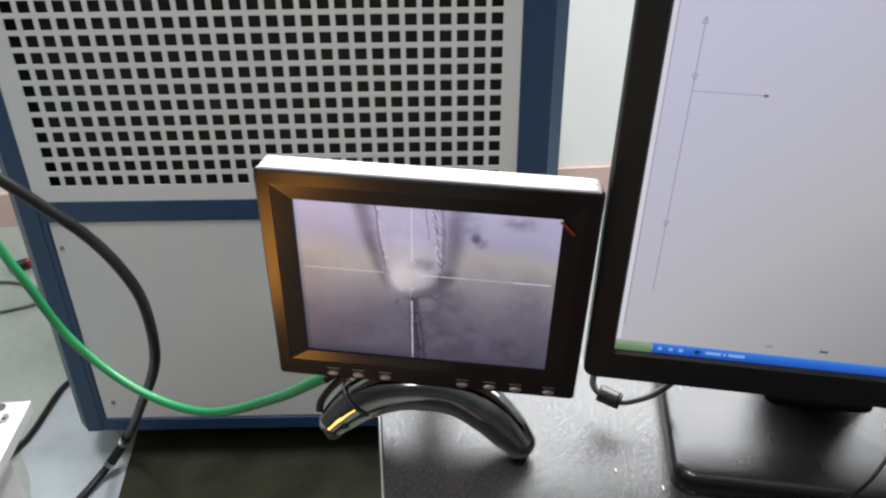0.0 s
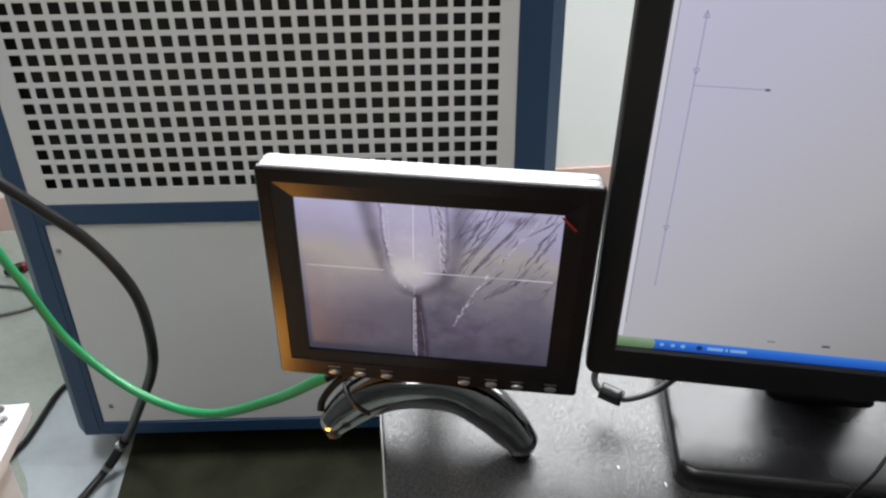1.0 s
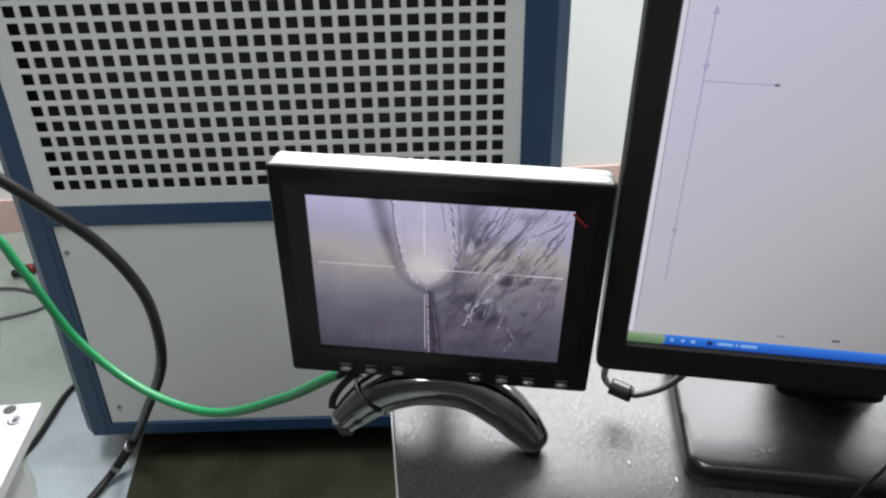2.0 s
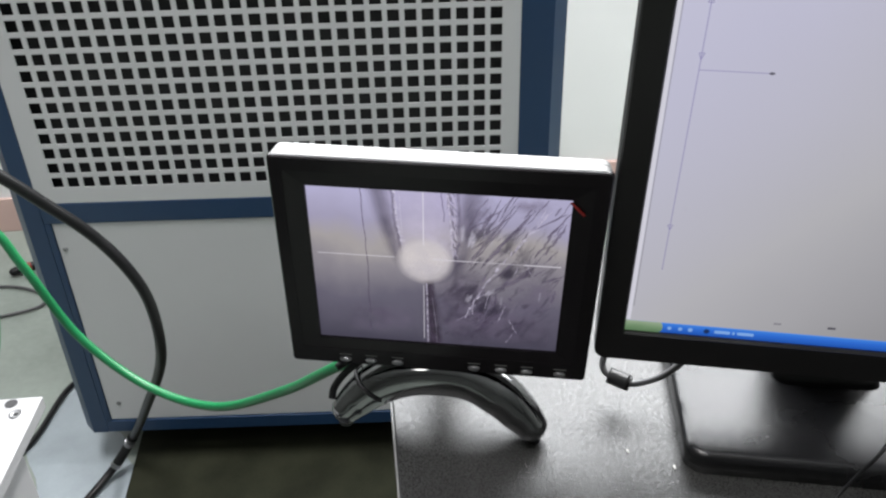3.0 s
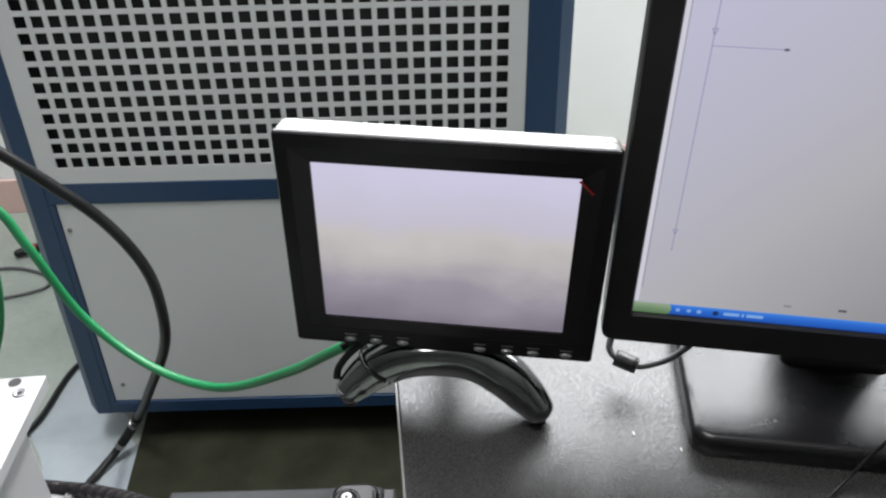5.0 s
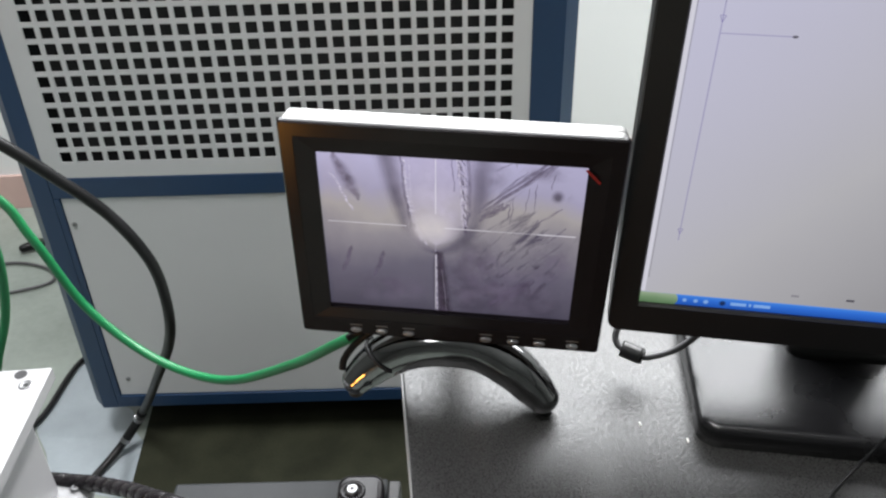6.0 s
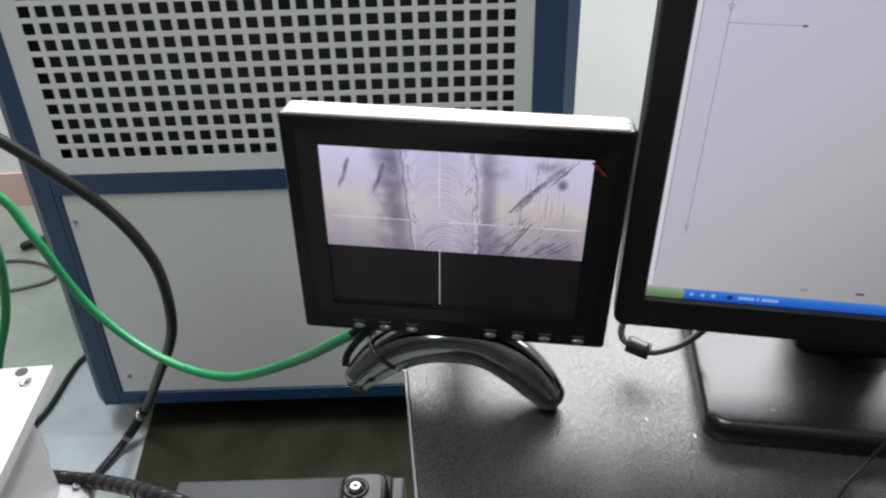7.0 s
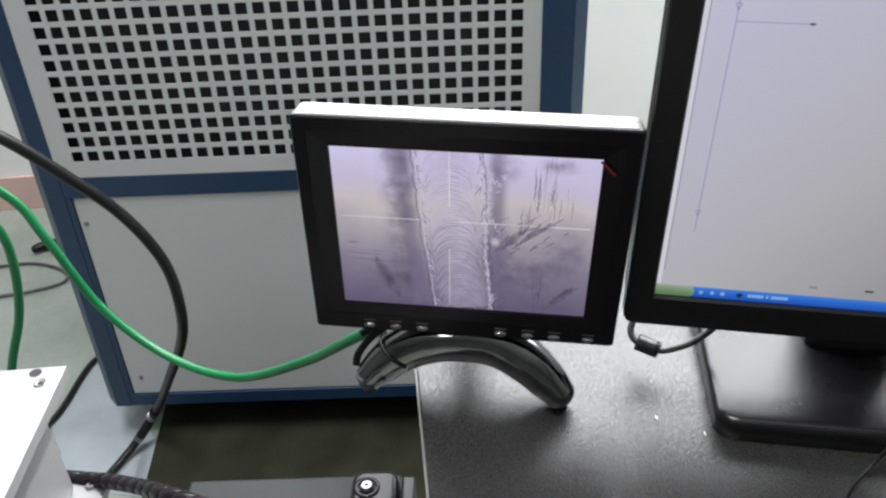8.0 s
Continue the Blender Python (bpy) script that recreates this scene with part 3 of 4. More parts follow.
def strokes(n, u0, u1, v0, v1, ang, spread, lmin, lmax, wmin, wmax):
    out = []
    for _ in range(n):
        x, z = U(rnd.uniform(u0, u1), rnd.uniform(v0, v1))
        a = radians(rnd.gauss(ang, spread))
        l = rnd.uniform(lmin, lmax)
        k = 5
        pts = [(x + math.cos(a) * l * (j / k - 0.5) + rnd.uniform(-0.0005, 0.0005), z + math.sin(a) * l * (j / k - 0.5)) for j in range(k + 1)]
        w_ = rnd.uniform(wmin, wmax)
        pts = [(min(max(x_, 0.001), SW + 0.003), min(max(z_, -0.003), SH + 0.003)) for x_, z_ in pts]
        out.append(strip(pts, [w_ * (0.15 + 0.85 * math.sin(math.pi * (j + 0.5) / (k + 1))) * rnd.uniform(0.6, 1.2) for j in range(k + 1)]))
    return joined(out)


def herring(pts, n, a0, a1, lmin, lmax, both=False):
    """Short barbs along a ridge, like the edge of a weld."""
    line = spline([(x, 0, z) for x, z in pts], 20)
    out = []
    for k in range(n):
        p = line[rnd.randrange(len(line))]
        a = radians(rnd.uniform(a0, a1))
        if both and k % 2:
            a = math.pi - a
        l = rnd.uniform(lmin, lmax)
        x, z = p.x + rnd.uniform(-0.0006, 0.0006), p.z
        q = [(x + math.cos(a) * l * t, min(max(z + math.sin(a) * l * t + 0.0006 * math.sin(3 * t), -0.003), SH + 0.003)) for t in (0, 0.35, 0.7, 1)]
        out.append(strip(q, [0.0007, 0.0006, 0.0004, 0.0002]))
    return joined(out)


def smear(lines, wmin, wmax, n=9):
    """Long ragged dark scrapes between pairs of places."""
    out = []
    for (u0, v0), (u1, v1) in lines:
        for _ in range(3):
            du, dv = rnd.gauss(0, 0.010), rnd.gauss(0, 0.012)
            f0, f1 = rnd.uniform(0.0, 0.25), rnd.uniform(0.7, 1.0)
            pts = [U(u0 + (u1 - u0) * t + du + rnd.gauss(0, 0.003), min(1.02, v0 + (v1 - v0) * t + dv)) for t in (f0 + (f1 - f0) * k / n for k in range(n + 1))]
            w_ = rnd.uniform(wmin, wmax)
            out.append(strip(pts, [w_ * (0.2 + 0.8 * math.sin(math.pi * (k + 0.5) / (n + 1))) * rnd.uniform(0.5, 1.3) for k in range(n + 1)]))
    return joined(out)


CX, CZ = U(0.445, 0.585)
FUZZY = ((0.02, 1.0), (0.3, 0.92), (0.55, 0.66), (0.8, 0.28), (1.12, 0.0))
smooth2 = lambda pts: [(p.x, p.y) for p in spline([(x, z, 0) for x, z in pts], 8)]
edge_l = smooth2([U(0.262, 1.0), U(0.282, 0.85), U(0.312, 0.68), U(0.35, 0.53), U(0.40, 0.45), U(0.445, 0.415)])
edge_r = smooth2([U(0.615, 1.0), U(0.61, 0.8), U(0.595, 0.62), U(0.55, 0.49), U(0.49, 0.435), U(0.445, 0.415)])
n_ = len(edge_l)
weld = []          # the open weld with its round pool
weld.append(piece("seam_shadow", strip(edge_l, [0.0105 - 0.0075 * i / n_ for i in range(n_)]), P_BAND, 0.00020))
weld.append(piece("seam_shadow", strip(edge_r, [0.0120 - 0.0085 * i / n_ for i in range(n_)]), P_BAND, 0.00021))
weld.append(piece("seam_core", strip([(edge_l[i][0] * 0.5 + edge_r[i][0] * 0.5, edge_l[i][1]) for i in range(n_)], [max(0.0005, edge_r[i][0] - edge_l[i][0] - 0.016) for i in range(n_)]), P_SEAM, 0.00024))
for pts, amp, w_ in (([U(0.325, 1.0), U(0.335, 0.8), U(0.36, 0.60), U(0.41, 0.47)], 0.0006, 0.0008), ([U(0.345, 1.0), U(0.35, 0.75), U(0.37, 0.6)], 0.0005, 0.0005), ([U(0.525, 1.0), U(0.54, 0.8), U(0.55, 0.6)], 0.0006, 0.0009), ([U(0.55, 0.95), U(0.56, 0.7)], 0.0006, 0.0006)):
    weld.append(piece("ridge_line", strip(wig(pts, amp), w_), P_BRIGHT, 0.00034))
for pts, w_ in (([U(0.312, 1.0), U(0.325, 0.75), U(0.36, 0.52), U(0.42, 0.44)], 0.0010), ([U(0.565, 1.0), U(0.575, 0.7), U(0.56, 0.55)], 0.0018), ([U(0.505, 1.0), U(0.515, 0.8)], 0.0007)):
    weld.append(piece("ridge_shadow", strip(wig(pts, 0.0006), w_), P_FAINT, 0.00030))
weld.append(piece("filler_wire", strip([U(0.449, 0.42), U(0.455, 0.32), U(0.473, 0.05), U(0.478, -0.03)], [0.0016, 0.0046, 0.0068, 0.0068]), P_DEEP, 0.00038))
LRIDGE = [U(0.318, 1.0), U(0.325, 0.85), U(0.34, 0.70), U(0.365, 0.55), U(0.40, 0.47)]
RRIDGE = [U(0.527, 1.0), U(0.54, 0.85), U(0.552, 0.70), U(0.56, 0.58)]
weld.append(piece("barb_field", herring(LRIDGE, 34, -80, -50, 0.002, 0.006), P_BRIGHT, 0.00035, stuff=True))
weld.append(piece("barb_field", herring(LRIDGE, 30, -110, -70, 0.002, 0.007), P_SHADE, 0.00031, stuff=True))
weld.append(piece("barb_field", herring(RRIDGE, 34, -115, -60, 0.002, 0.007), P_BRIGHT, 0.00036, stuff=True))
weld.append(piece("barb_field", herring(RRIDGE, 44, -100, -40, 0.003, 0.009), P_SHADE, 0.00032, stuff=True))
weld.append(piece("wire_glint", strip([U(0.447, 0.40), U(0.449, 0.25), U(0.452, -0.02)], 0.0009), P_BRIGHT, 0.00039))
weld.append(piece("wire_edge", strip([U(0.462, 0.42), U(0.474, 0.25), U(0.487, -0.02)], [0.0030, 0.0044, 0.0060]), P_DEEP, 0.000385))
weld.append(piece("wire_glint", strip([U(0.470, 0.30), U(0.486, 0.10), U(0.490, -0.02)], 0.0003), P_RIPPLE, 0.000395))
weld += [piece("dull_patch", disc(*U(u, v), rx, rz, 32, FUZZY), P_GLOOM, d_) for u, v, rx, rz, d_ in ((0.55, 0.20, 0.018, 0.034, 0.000222), (0.66, 0.12, 0.024, 0.020, 0.000224), (0.84, 0.12, 0.030, 0.018, 0.000226), (0.60, 0.42, 0.012, 0.014, 0.000228))]
ring = lambda u, v, r, a0, a1, w_: strip([(U(u, v)[0] + r * math.cos(radians(a)) * rnd.uniform(0.9, 1.1), U(u, v)[1] + r * math.sin(radians(a)) * rnd.uniform(0.9, 1.1)) for a in range(a0, a1, 15)], w_)
spatter = [piece("smoke_puff", disc(*U(u, v), rx, rz, 24, FUZZY), P_GLOOM, d_) for u, v, rx, rz, d_ in ((0.49, 0.64, 0.011, 0.007, 0.00047), (0.58, 0.57, 0.008, 0.008, 0.000472), (0.71, 0.80, 0.0045, 0.0050, 0.000474), (0.56, 0.42, 0.010, 0.009, 0.000476))]
spatter += [piece("spatter_ring", joined([ring(0.455, 0.36, 0.0115, 150, 330, 0.0014), ring(0.50, 0.38, 0.0075, 40, 330, 0.0012), ring(0.58, 0.34, 0.0060, 0, 330, 0.0008)]), P_SHADE, 0.000478),
            piece("spatter_glow", disc(*U(0.40, 0.53), 0.010, 0.013, 24, FUZZY), P_POOL, 0.00048)]
bright_pool = piece("bright_weld_pool", disc(CX + 0.001, CZ - 0.0035, 0.0178, 0.0172, 40, ((0.02, 1.0), (0.6, 0.98), (0.82, 0.85), (0.95, 0.45), (1.1, 0.0))), P_POOL, 0.00046)
pool = piece("weld_pool", disc(CX, CZ - 0.001, 0.0168, 0.0158, 32, FUZZY), P_POOL, 0.00044)
murk = [piece("dull_patch", disc(U(u, v)[0], U(u, v)[1], rx, rz, 32, FUZZY), P_MURK, d_) for u, v, rx, rz, d_ in ((0.74, 0.22, 0.036, 0.024, 0.00010), (0.62, 0.30, 0.020, 0.030, 0.00011), (0.90, 0.40, 0.016, 0.020, 0.00012), (0.25, 0.15, 0.034, 0.014, 0.00013), (0.66, 0.90, 0.012, 0.010, 0.00014), (0.86, 0.93, 0.016, 0.006, 0.00015))]


def veined(name, color, low, high, scale, angle, stretch, kind="FBM", amount=0.9):
    """Ragged clumps and veins of one tone, thinning out to nothing."""
    m = softened(glow(name, srgb(*color)), amount)
    nt = m.node_tree
    tc = nt.nodes.new("ShaderNodeTexCoord")
    mp = nt.nodes.new("ShaderNodeMapping")
    mp.inputs["Rotation"].default_value = (0, -radians(angle), 0)
    mp2 = nt.nodes.new("ShaderNodeMapping")
    mp2.inputs["Scale"].default_value = (1, 1, stretch)
    n = nt.nodes.new("ShaderNodeTexNoise")
    n.noise_type = kind
    n.inputs["Scale"].default_value, n.inputs["Detail"].default_value, n.inputs["Distortion"].default_value = scale, 6, 0.35
    r = nt.nodes.new("ShaderNodeMapRange")
    r.inputs["From Min"].default_value, r.inputs["From Max"].default_value = low, high
    mu = nt.nodes.new("ShaderNodeMath")
    mu.operation = "MULTIPLY"
    mx = [k for k in nt.nodes if k.bl_idname == "ShaderNodeMixShader"][0]
    old = mx.inputs[0].links[0].from_socket
    nt.links.new(tc.outputs["Object"], mp.inputs["Vector"])
    nt.links.new(mp.outputs[0], mp2.inputs["Vector"])
    nt.links.new(mp2.outputs[0], n.inputs["Vector"])
    nt.links.new(n.outputs["Fac"], r.inputs["Value"])
    nt.links.new(r.outputs[0], mu.inputs[0])
    nt.links.new(old, mu.inputs[1])
    nt.links.new(mu.outputs[0], mx.inputs[0])
    return m


P_CLUMP = veined("dark_clumps", (48, 43, 58), 0.52, 0.66, 85, 35, 0.45)
P_VEIN = veined("dark_veins", (58, 52, 68), 0.55, 0.68, 170, 35, 0.35)
P_GLINT = veined("bright_veins", (206, 202, 218), 0.60, 0.72, 150, 20, 0.30, amount=0.7)
cloud = lambda u, v, rx, rz: disc(U(u, v)[0], U(u, v)[1], rx, rz, 36, ((0.02, 1.0), (0.6, 0.95), (0.85, 0.5), (1.1, 0.0)))
early = [piece("scrape_field", smear((((0.58, 0.50), (0.80, 0.98)), ((0.64, 0.52), (0.86, 0.94)), ((0.62, 0.66), (0.74, 0.98)), ((0.70, 0.40), (0.90, 0.60)), ((0.60, 0.10), (0.78, 0.34)), ((0.86, 0.62), (0.97, 0.90))), 0.0008, 0.0022), P_SHADE, 0.000285, stuff=True),
         piece("glint_field", herring([U(0.60, 0.20), U(0.68, 0.45), U(0.80, 0.70), U(0.9, 0.9)], 46, 30, 85, 0.002, 0.007), P_BRIGHT, 0.000345, stuff=True),
         piece("scratch_field", strokes(34, 0.60, 0.98, 0.46, 0.98, 57, 8, 0.006, 0.028, 0.0004, 0.0013), P_SHADE, 0.00026, stuff=True)]
dense = [piece("scratch_field", strokes(18, 0.52, 0.96, 0.08, 0.55, 55, 28, 0.003, 0.014, 0.0005, 0.0018), P_SHADE, 0.00027, stuff=True),
         piece("clump_field", cloud(0.68, 0.45, 0.034, 0.056), P_CLUMP, 0.000255, stuff=True),
         piece("vein_field", cloud(0.75, 0.48, 0.038, 0.056), P_VEIN, 0.000265, stuff=True),
         piece("glint_field", cloud(0.68, 0.55, 0.026, 0.048), P_GLINT, 0.000275, stuff=True),
         piece("bright_scratch_field", strokes(12, 0.55, 0.90, 0.05, 0.9, 78, 24, 0.005, 0.018, 0.0003, 0.0006), P_BRIGHT, 0.00033, stuff=True)]
hair = piece("hairline", strip(wig([U(0.205, 1.0), U(0.22, 0.5), U(0.215, 0.05)], 0.0004), 0.0006), P_SHADE, 0.00028)
P_SMEAR = veined("dark_smears", (66, 60, 80), 0.55, 0.68, 120, 44, 0.22)
sparse = [piece("scrape_field", smear((((0.60, 0.62), (0.92, 1.0)), ((0.62, 0.60), (0.72, 0.72)), ((0.66, 0.02), (0.86, 0.26))), 0.0010, 0.0030), P_SHADE, 0.000285, stuff=True),
          piece("scratch_field", strokes(9, 0.68, 0.92, 0.5, 0.92, 44, 7, 0.006, 0.024, 0.0006, 0.0018), P_FAINT, 0.00026, stuff=True),
          piece("smear_field", cloud(0.80, 0.52, 0.030, 0.048), P_SMEAR, 0.00027, stuff=True),
          piece("vein_field", cloud(0.78, 0.30, 0.026, 0.028), P_VEIN, 0.000275, stuff=True),
          piece("scratch_field", strokes(7, 0.72, 0.90, 0.66, 0.98, 88, 3, 0.008, 0.022, 0.0004, 0.0007), P_SHADE, 0.00029, stuff=True)]
pit = piece("pit", disc(U(0.91, 0.78)[0], U(0.91, 0.78)[1], 0.0042, 0.0050, 16, FUZZY), P_DEEP, 0.00037)
streak = piece("dark_streak", strip(wig([U(0.06, 0.98), U(0.10, 0.84), U(0.145, 0.70)], 0.001, 5), [0.0012, 0.003, 0.0045, 0.0055, 0.006, 0.006, 0.006, 0.0055, 0.0045, 0.003, 0.001]), P_SHADE, 0.00028)
streak_light = piece("bright_streak", strip(wig([U(0.045, 0.84), U(0.09, 0.72), U(0.12, 0.62)], 0.0008, 5), 0.0012), P_BRIGHT, 0.00035)
nicks = [piece("nick", strip(wig([U(u, v), U(u + 0.03, v + 0.11), U(u + 0.045, v + 0.18)], 0.0004, 4), [0.0005] + [0.0020] * 7 + [0.0006]), P_SHADE, 0.00029) for u, v in ((0.06, 0.24), (0.19, 0.22))]

# the finished seam, that fills the height later on
ripples, shades = [], []
for k in range(64):
    v = 1.02 - k * 0.0165
    cx = 0.434 + 0.070 * (1 - v)
    for bag, dv in ((ripples, 0.0), (shades, 0.007)):
        a0, a1 = sorted((rnd.choice((-82, -82, -30, 5)), rnd.choice((-10, 25, 60, 82))))
        line = [(U(cx + 0.088 * math.sin(a), 0)[0] + rnd.uniform(-0.0003, 0.0003), min(SH, max(-0.003, U(0, v + dv)[1] + 0.014 * (math.cos(a) - 1)))) for a in (radians(a0 + (a1 - a0) * j / 8) for j in range(9))]
        bag.append(strip(line, rnd.uniform(0.0003, 0.0007)))
barbs = []
for k in range(40):
    v = rnd.uniform(0.02, 0.98)
    u = 0.555 + 0.062 * (1 - v)
    a = radians(rnd.uniform(35, 75))
    l = rnd.uniform(0.002, 0.006)
    d = -1 if k % 2 else 1
    x, z = U(u, v)
    barbs.append(strip([(x, z), (x + d * math.cos(a) * l * 0.5, z + math.sin(a) * l * 0.5), (x + d * math.cos(a) * l, z + math.sin(a) * l)], [0.0007, 0.0005, 0.0003]))
seam = [piece("seam_shadow", strip(wig([U(0.266, 1.0), U(0.286, 0.5), U(0.328, 0.0)], 0.0), [0.0105] * 8 + [0.0085] * 9), P_FLANK, 0.00020),
        piece("seam_shadow", strip(wig([U(0.625, 1.0), U(0.625, 0.5), U(0.635, 0.0)], 0.0), [0.0085] * 8 + [0.0120] * 9), P_FLANK, 0.00021),
        piece("barb_field", joined(barbs), P_BARB, 0.00041, stuff=True),
        piece("groove_field", strokes(14, 0.72, 0.93, 0.62, 0.98, 89, 2, 0.008, 0.024, 0.0003, 0.0007), P_FAINT, 0.00042, stuff=True),
        piece("groove_field", strokes(26, 0.64, 0.90, 0.40, 0.62, 40, 10, 0.004, 0.014, 0.0006, 0.0016), P_FAINT, 0.00043, stuff=True),
        piece("seam_core", strip([U(0.434, 1.0), U(0.468, 0.5), U(0.504, 0.0)], 0.026), P_SEAM, 0.00024),
        piece("ripple_field", joined(ripples), P_RIPPLE, 0.00032, stuff=True),
        piece("ripple_field", joined(shades), P_RIPPLED, 0.000325, stuff=True)]
for pts, w_ in (([U(0.310, 1.0), U(0.343, 0.5), U(0.386, 0.0)], 0.0010), ([U(0.553, 1.0), U(0.582, 0.5), U(0.616, 0.0)], 0.0013), ([U(0.328, 1.0), U(0.361, 0.5)], 0.0006), ([U(0.60, 0.85), U(0.59, 0.45)], 0.0018)):
    seam.append(piece("ridge_line", strip(wig(pts, 0.0007, 14), w_), P_BRIGHT, 0.00040))
for pts, w_ in (([U(0.299, 1.0), U(0.332, 0.5), U(0.375, 0.0)], 0.0009), ([U(0.569, 1.0), U(0.598, 0.5), U(0.632, 0.0)], 0.0012)):
    seam.append(piece("ridge_shadow", strip(wig(pts, 0.0008, 14), w_), P_FAINT, 0.00036))

LINE_L, LINE_R = [U(0.316, 1.0), U(0.348, 0.5), U(0.390, 0.02)], [U(0.555, 1.0), U(0.585, 0.5), U(0.618, 0.02)]
seam.append(piece("barb_field", herring(LINE_L, 60, -75, -45, 0.002, 0.006), P_BARB, 0.000415, stuff=True))
seam.append(piece("barb_field", herring(LINE_L, 50, -80, -45, 0.002, 0.007), P_FAINT, 0.00037, stuff=True))
seam.append(piece("barb_field", herring(LINE_R, 80, -135, -60, 0.002, 0.008), P_BARB, 0.000418, stuff=True))
seam.append(piece("barb_field", herring(LINE_R, 80, -120, -50, 0.003, 0.009), P_SHADE, 0.00038, stuff=True))
seam.append(piece("seam_shadow", strip([U(0.25, 1.0), U(0.26, 0.5), U(0.29, 0.0)], 0.016), P_MURK, 0.00019))
upper = [piece("scrape_field", smear((((0.62, 0.26), (0.80, 0.64)), ((0.60, 0.24), (0.76, 0.46)), ((0.80, 0.78), (0.95, 1.0)), ((0.70, 0.64), (0.84, 0.86)), ((0.80, 0.36), (0.96, 0.52)), ((0.66, 0.22), (0.80, 0.34))), 0.0010, 0.0030), P_SHADE, 0.000445, stuff=True)]
middle = [piece("scrape_field", smear((((0.66, 0.62), (0.95, 1.0)), ((0.78, 0.06), (0.92, 0.30)), ((0.64, 0.55), (0.72, 0.66)), ((0.05, 0.98), (0.14, 0.70))), 0.0010, 0.0030), P_SHADE, 0.000447, stuff=True)]
middle += [piece("pit", disc(*U(u, v), 0.0034, 0.0034, 14, FUZZY), P_DEEP, 0.00045) for u, v in ((0.945, 0.80), (0.905, 0.38))]
final = [piece("scrape_field", smear((((0.68, 0.40), (0.82, 0.62)), ((0.70, 0.44), (0.86, 0.62)), ((0.84, 0.02), (0.99, 0.22))), 0.0012, 0.0030), P_SHADE, 0.000449, stuff=True),
         piece("glitter_field", herring([U(0.585, 0.95), U(0.62, 0.80), U(0.66, 0.86), U(0.60, 0.66), U(0.64, 0.50)], 60, 20, 160, 0.001, 0.004), P_BRIGHT, 0.000455, stuff=True),
         piece("bright_spot", disc(*U(0.625, 0.46), 0.0036, 0.0042, 16, FUZZY), P_POOL, 0.000458),
         piece("groove_field", smear((((0.775, 0.62), (0.778, 0.95)), ((0.83, 0.66), (0.833, 0.92)), ((0.72, 0.5), (0.725, 0.66)), ((0.80, 0.02), (0.805, 0.30)), ((0.86, 0.03), (0.87, 0.16))), 0.0003, 0.0008), P_SHADE, 0.00046, stuff=True),
         piece("groove_field", smear((((0.03, 0.36), (0.24, 0.352)), ((0.02, 0.40), (0.10, 0.398)), ((0.04, 0.30), (0.28, 0.29))), 0.0003, 0.0008), P_FAINT, 0.000462, stuff=True),
         piece("dull_patch", disc(*U(0.80, 0.27), 0.020, 0.014, 24, FUZZY), P_MURK, 0.000464)]

for p0, p1, w_ in ((U(0.445, 1.0), U(0.445, 0.66), 0.00048), (U(0.445, 0.40), U(0.445, 0.02), 0.00036), (U(0.02, 0.575), U(0.33, 0.575), 0.00040), (U(0.48, 0.575), U(0.66, 0.575), 0.00055), (U(0.66, 0.575), U(0.84, 0.575), 0.00030), (U(0.84, 0.575), U(0.985, 0.575), 0.0006)):
    piece("cross_hair", strip([p0, ((p0[0] + p1[0]) / 2, (p0[1] + p1[1]) / 2), p1], w_), P_CROSS, 0.00070, "thin white cross hair line")
SLAT = 0.0160
slats = [piece("dark_field", sheet(-0.003, SW + 0.003, -0.0012, SLAT), P_BLACK, 0.00054 + 0.00004 * k, "black lower part of the picture") for k in range(3)]
late = piece("finished_field", sheet(-0.0035, SW + 0.0035, -0.0035, SH + 0.0035), P_LATE, 0.00006, "pale lilac field round the finished seam")
veil = piece("washed_out_field", sheet(-0.0035, SW + 0.0035, -0.0035, SH + 0.0035), P_VEIL, 0.00090, "plain pale washed-out picture")

# ---- large monitor ----
big = thing("computer_monitor", pose(0.913, -0.801, DESK, 0, 0, -10), "black desktop monitor showing a drawing program", "monitor")
BP = big.matrix_basis.inverted() @ Matrix(((0.9866, 0.1613, 0.0245, 0.7616), (-0.1601, 0.9862, -0.0423, -0.8218), (-0.0310, 0.0378, 0.9988, 0.9334), (0, 0, 0, 1)))
W2, H2 = 0.338, 0.270


def big_part(name, bm, material, label="", smooth=False, parent=None):
    o = part(name, bm, material, parent or big, label, smooth)
    if not parent:
        o.matrix_basis = BP
    return o


OUT2 = (-0.0182, W2 + 0.0205, -0.0236, H2 + 0.0205)
big_part("bezel", frame_ring(OUT2, (0, W2, 0, H2), (-0.0012, W2 + 0.0012, -0.0012, H2 + 0.0012), -0.0045, -0.0022, 0.008, 0.008), M_BLACKM, "black satin plastic bezel")
big_part("back_shell", tray((OUT2[0] + 0.001, OUT2[1] - 0.001, OUT2[2] + 0.001, OUT2[3] - 0.001), ((0.0082, 0.0), (0.012, 0.0003), (0.036, 0.0012), (0.041, 0.006), (0.060, 0.05), (0.068, 0.06))), M_BLACKM)
P_DESKTOP = picture("drawing_window", ((0.0, (140, 139, 142)), (0.4, (176, 175, 180)), (0.8, (187, 186, 206)), (1.0, (192, 191, 213))), 4.0, 0.12, (1, 1, 1), 0.44, -2.5, 0.45)
P_LINE = softened(glow("drawing_line", srgb(110, 102, 160)), 0.5)
P_GREYL = softened(glow("window_edge_line", srgb(110, 108, 118)), 0.55)
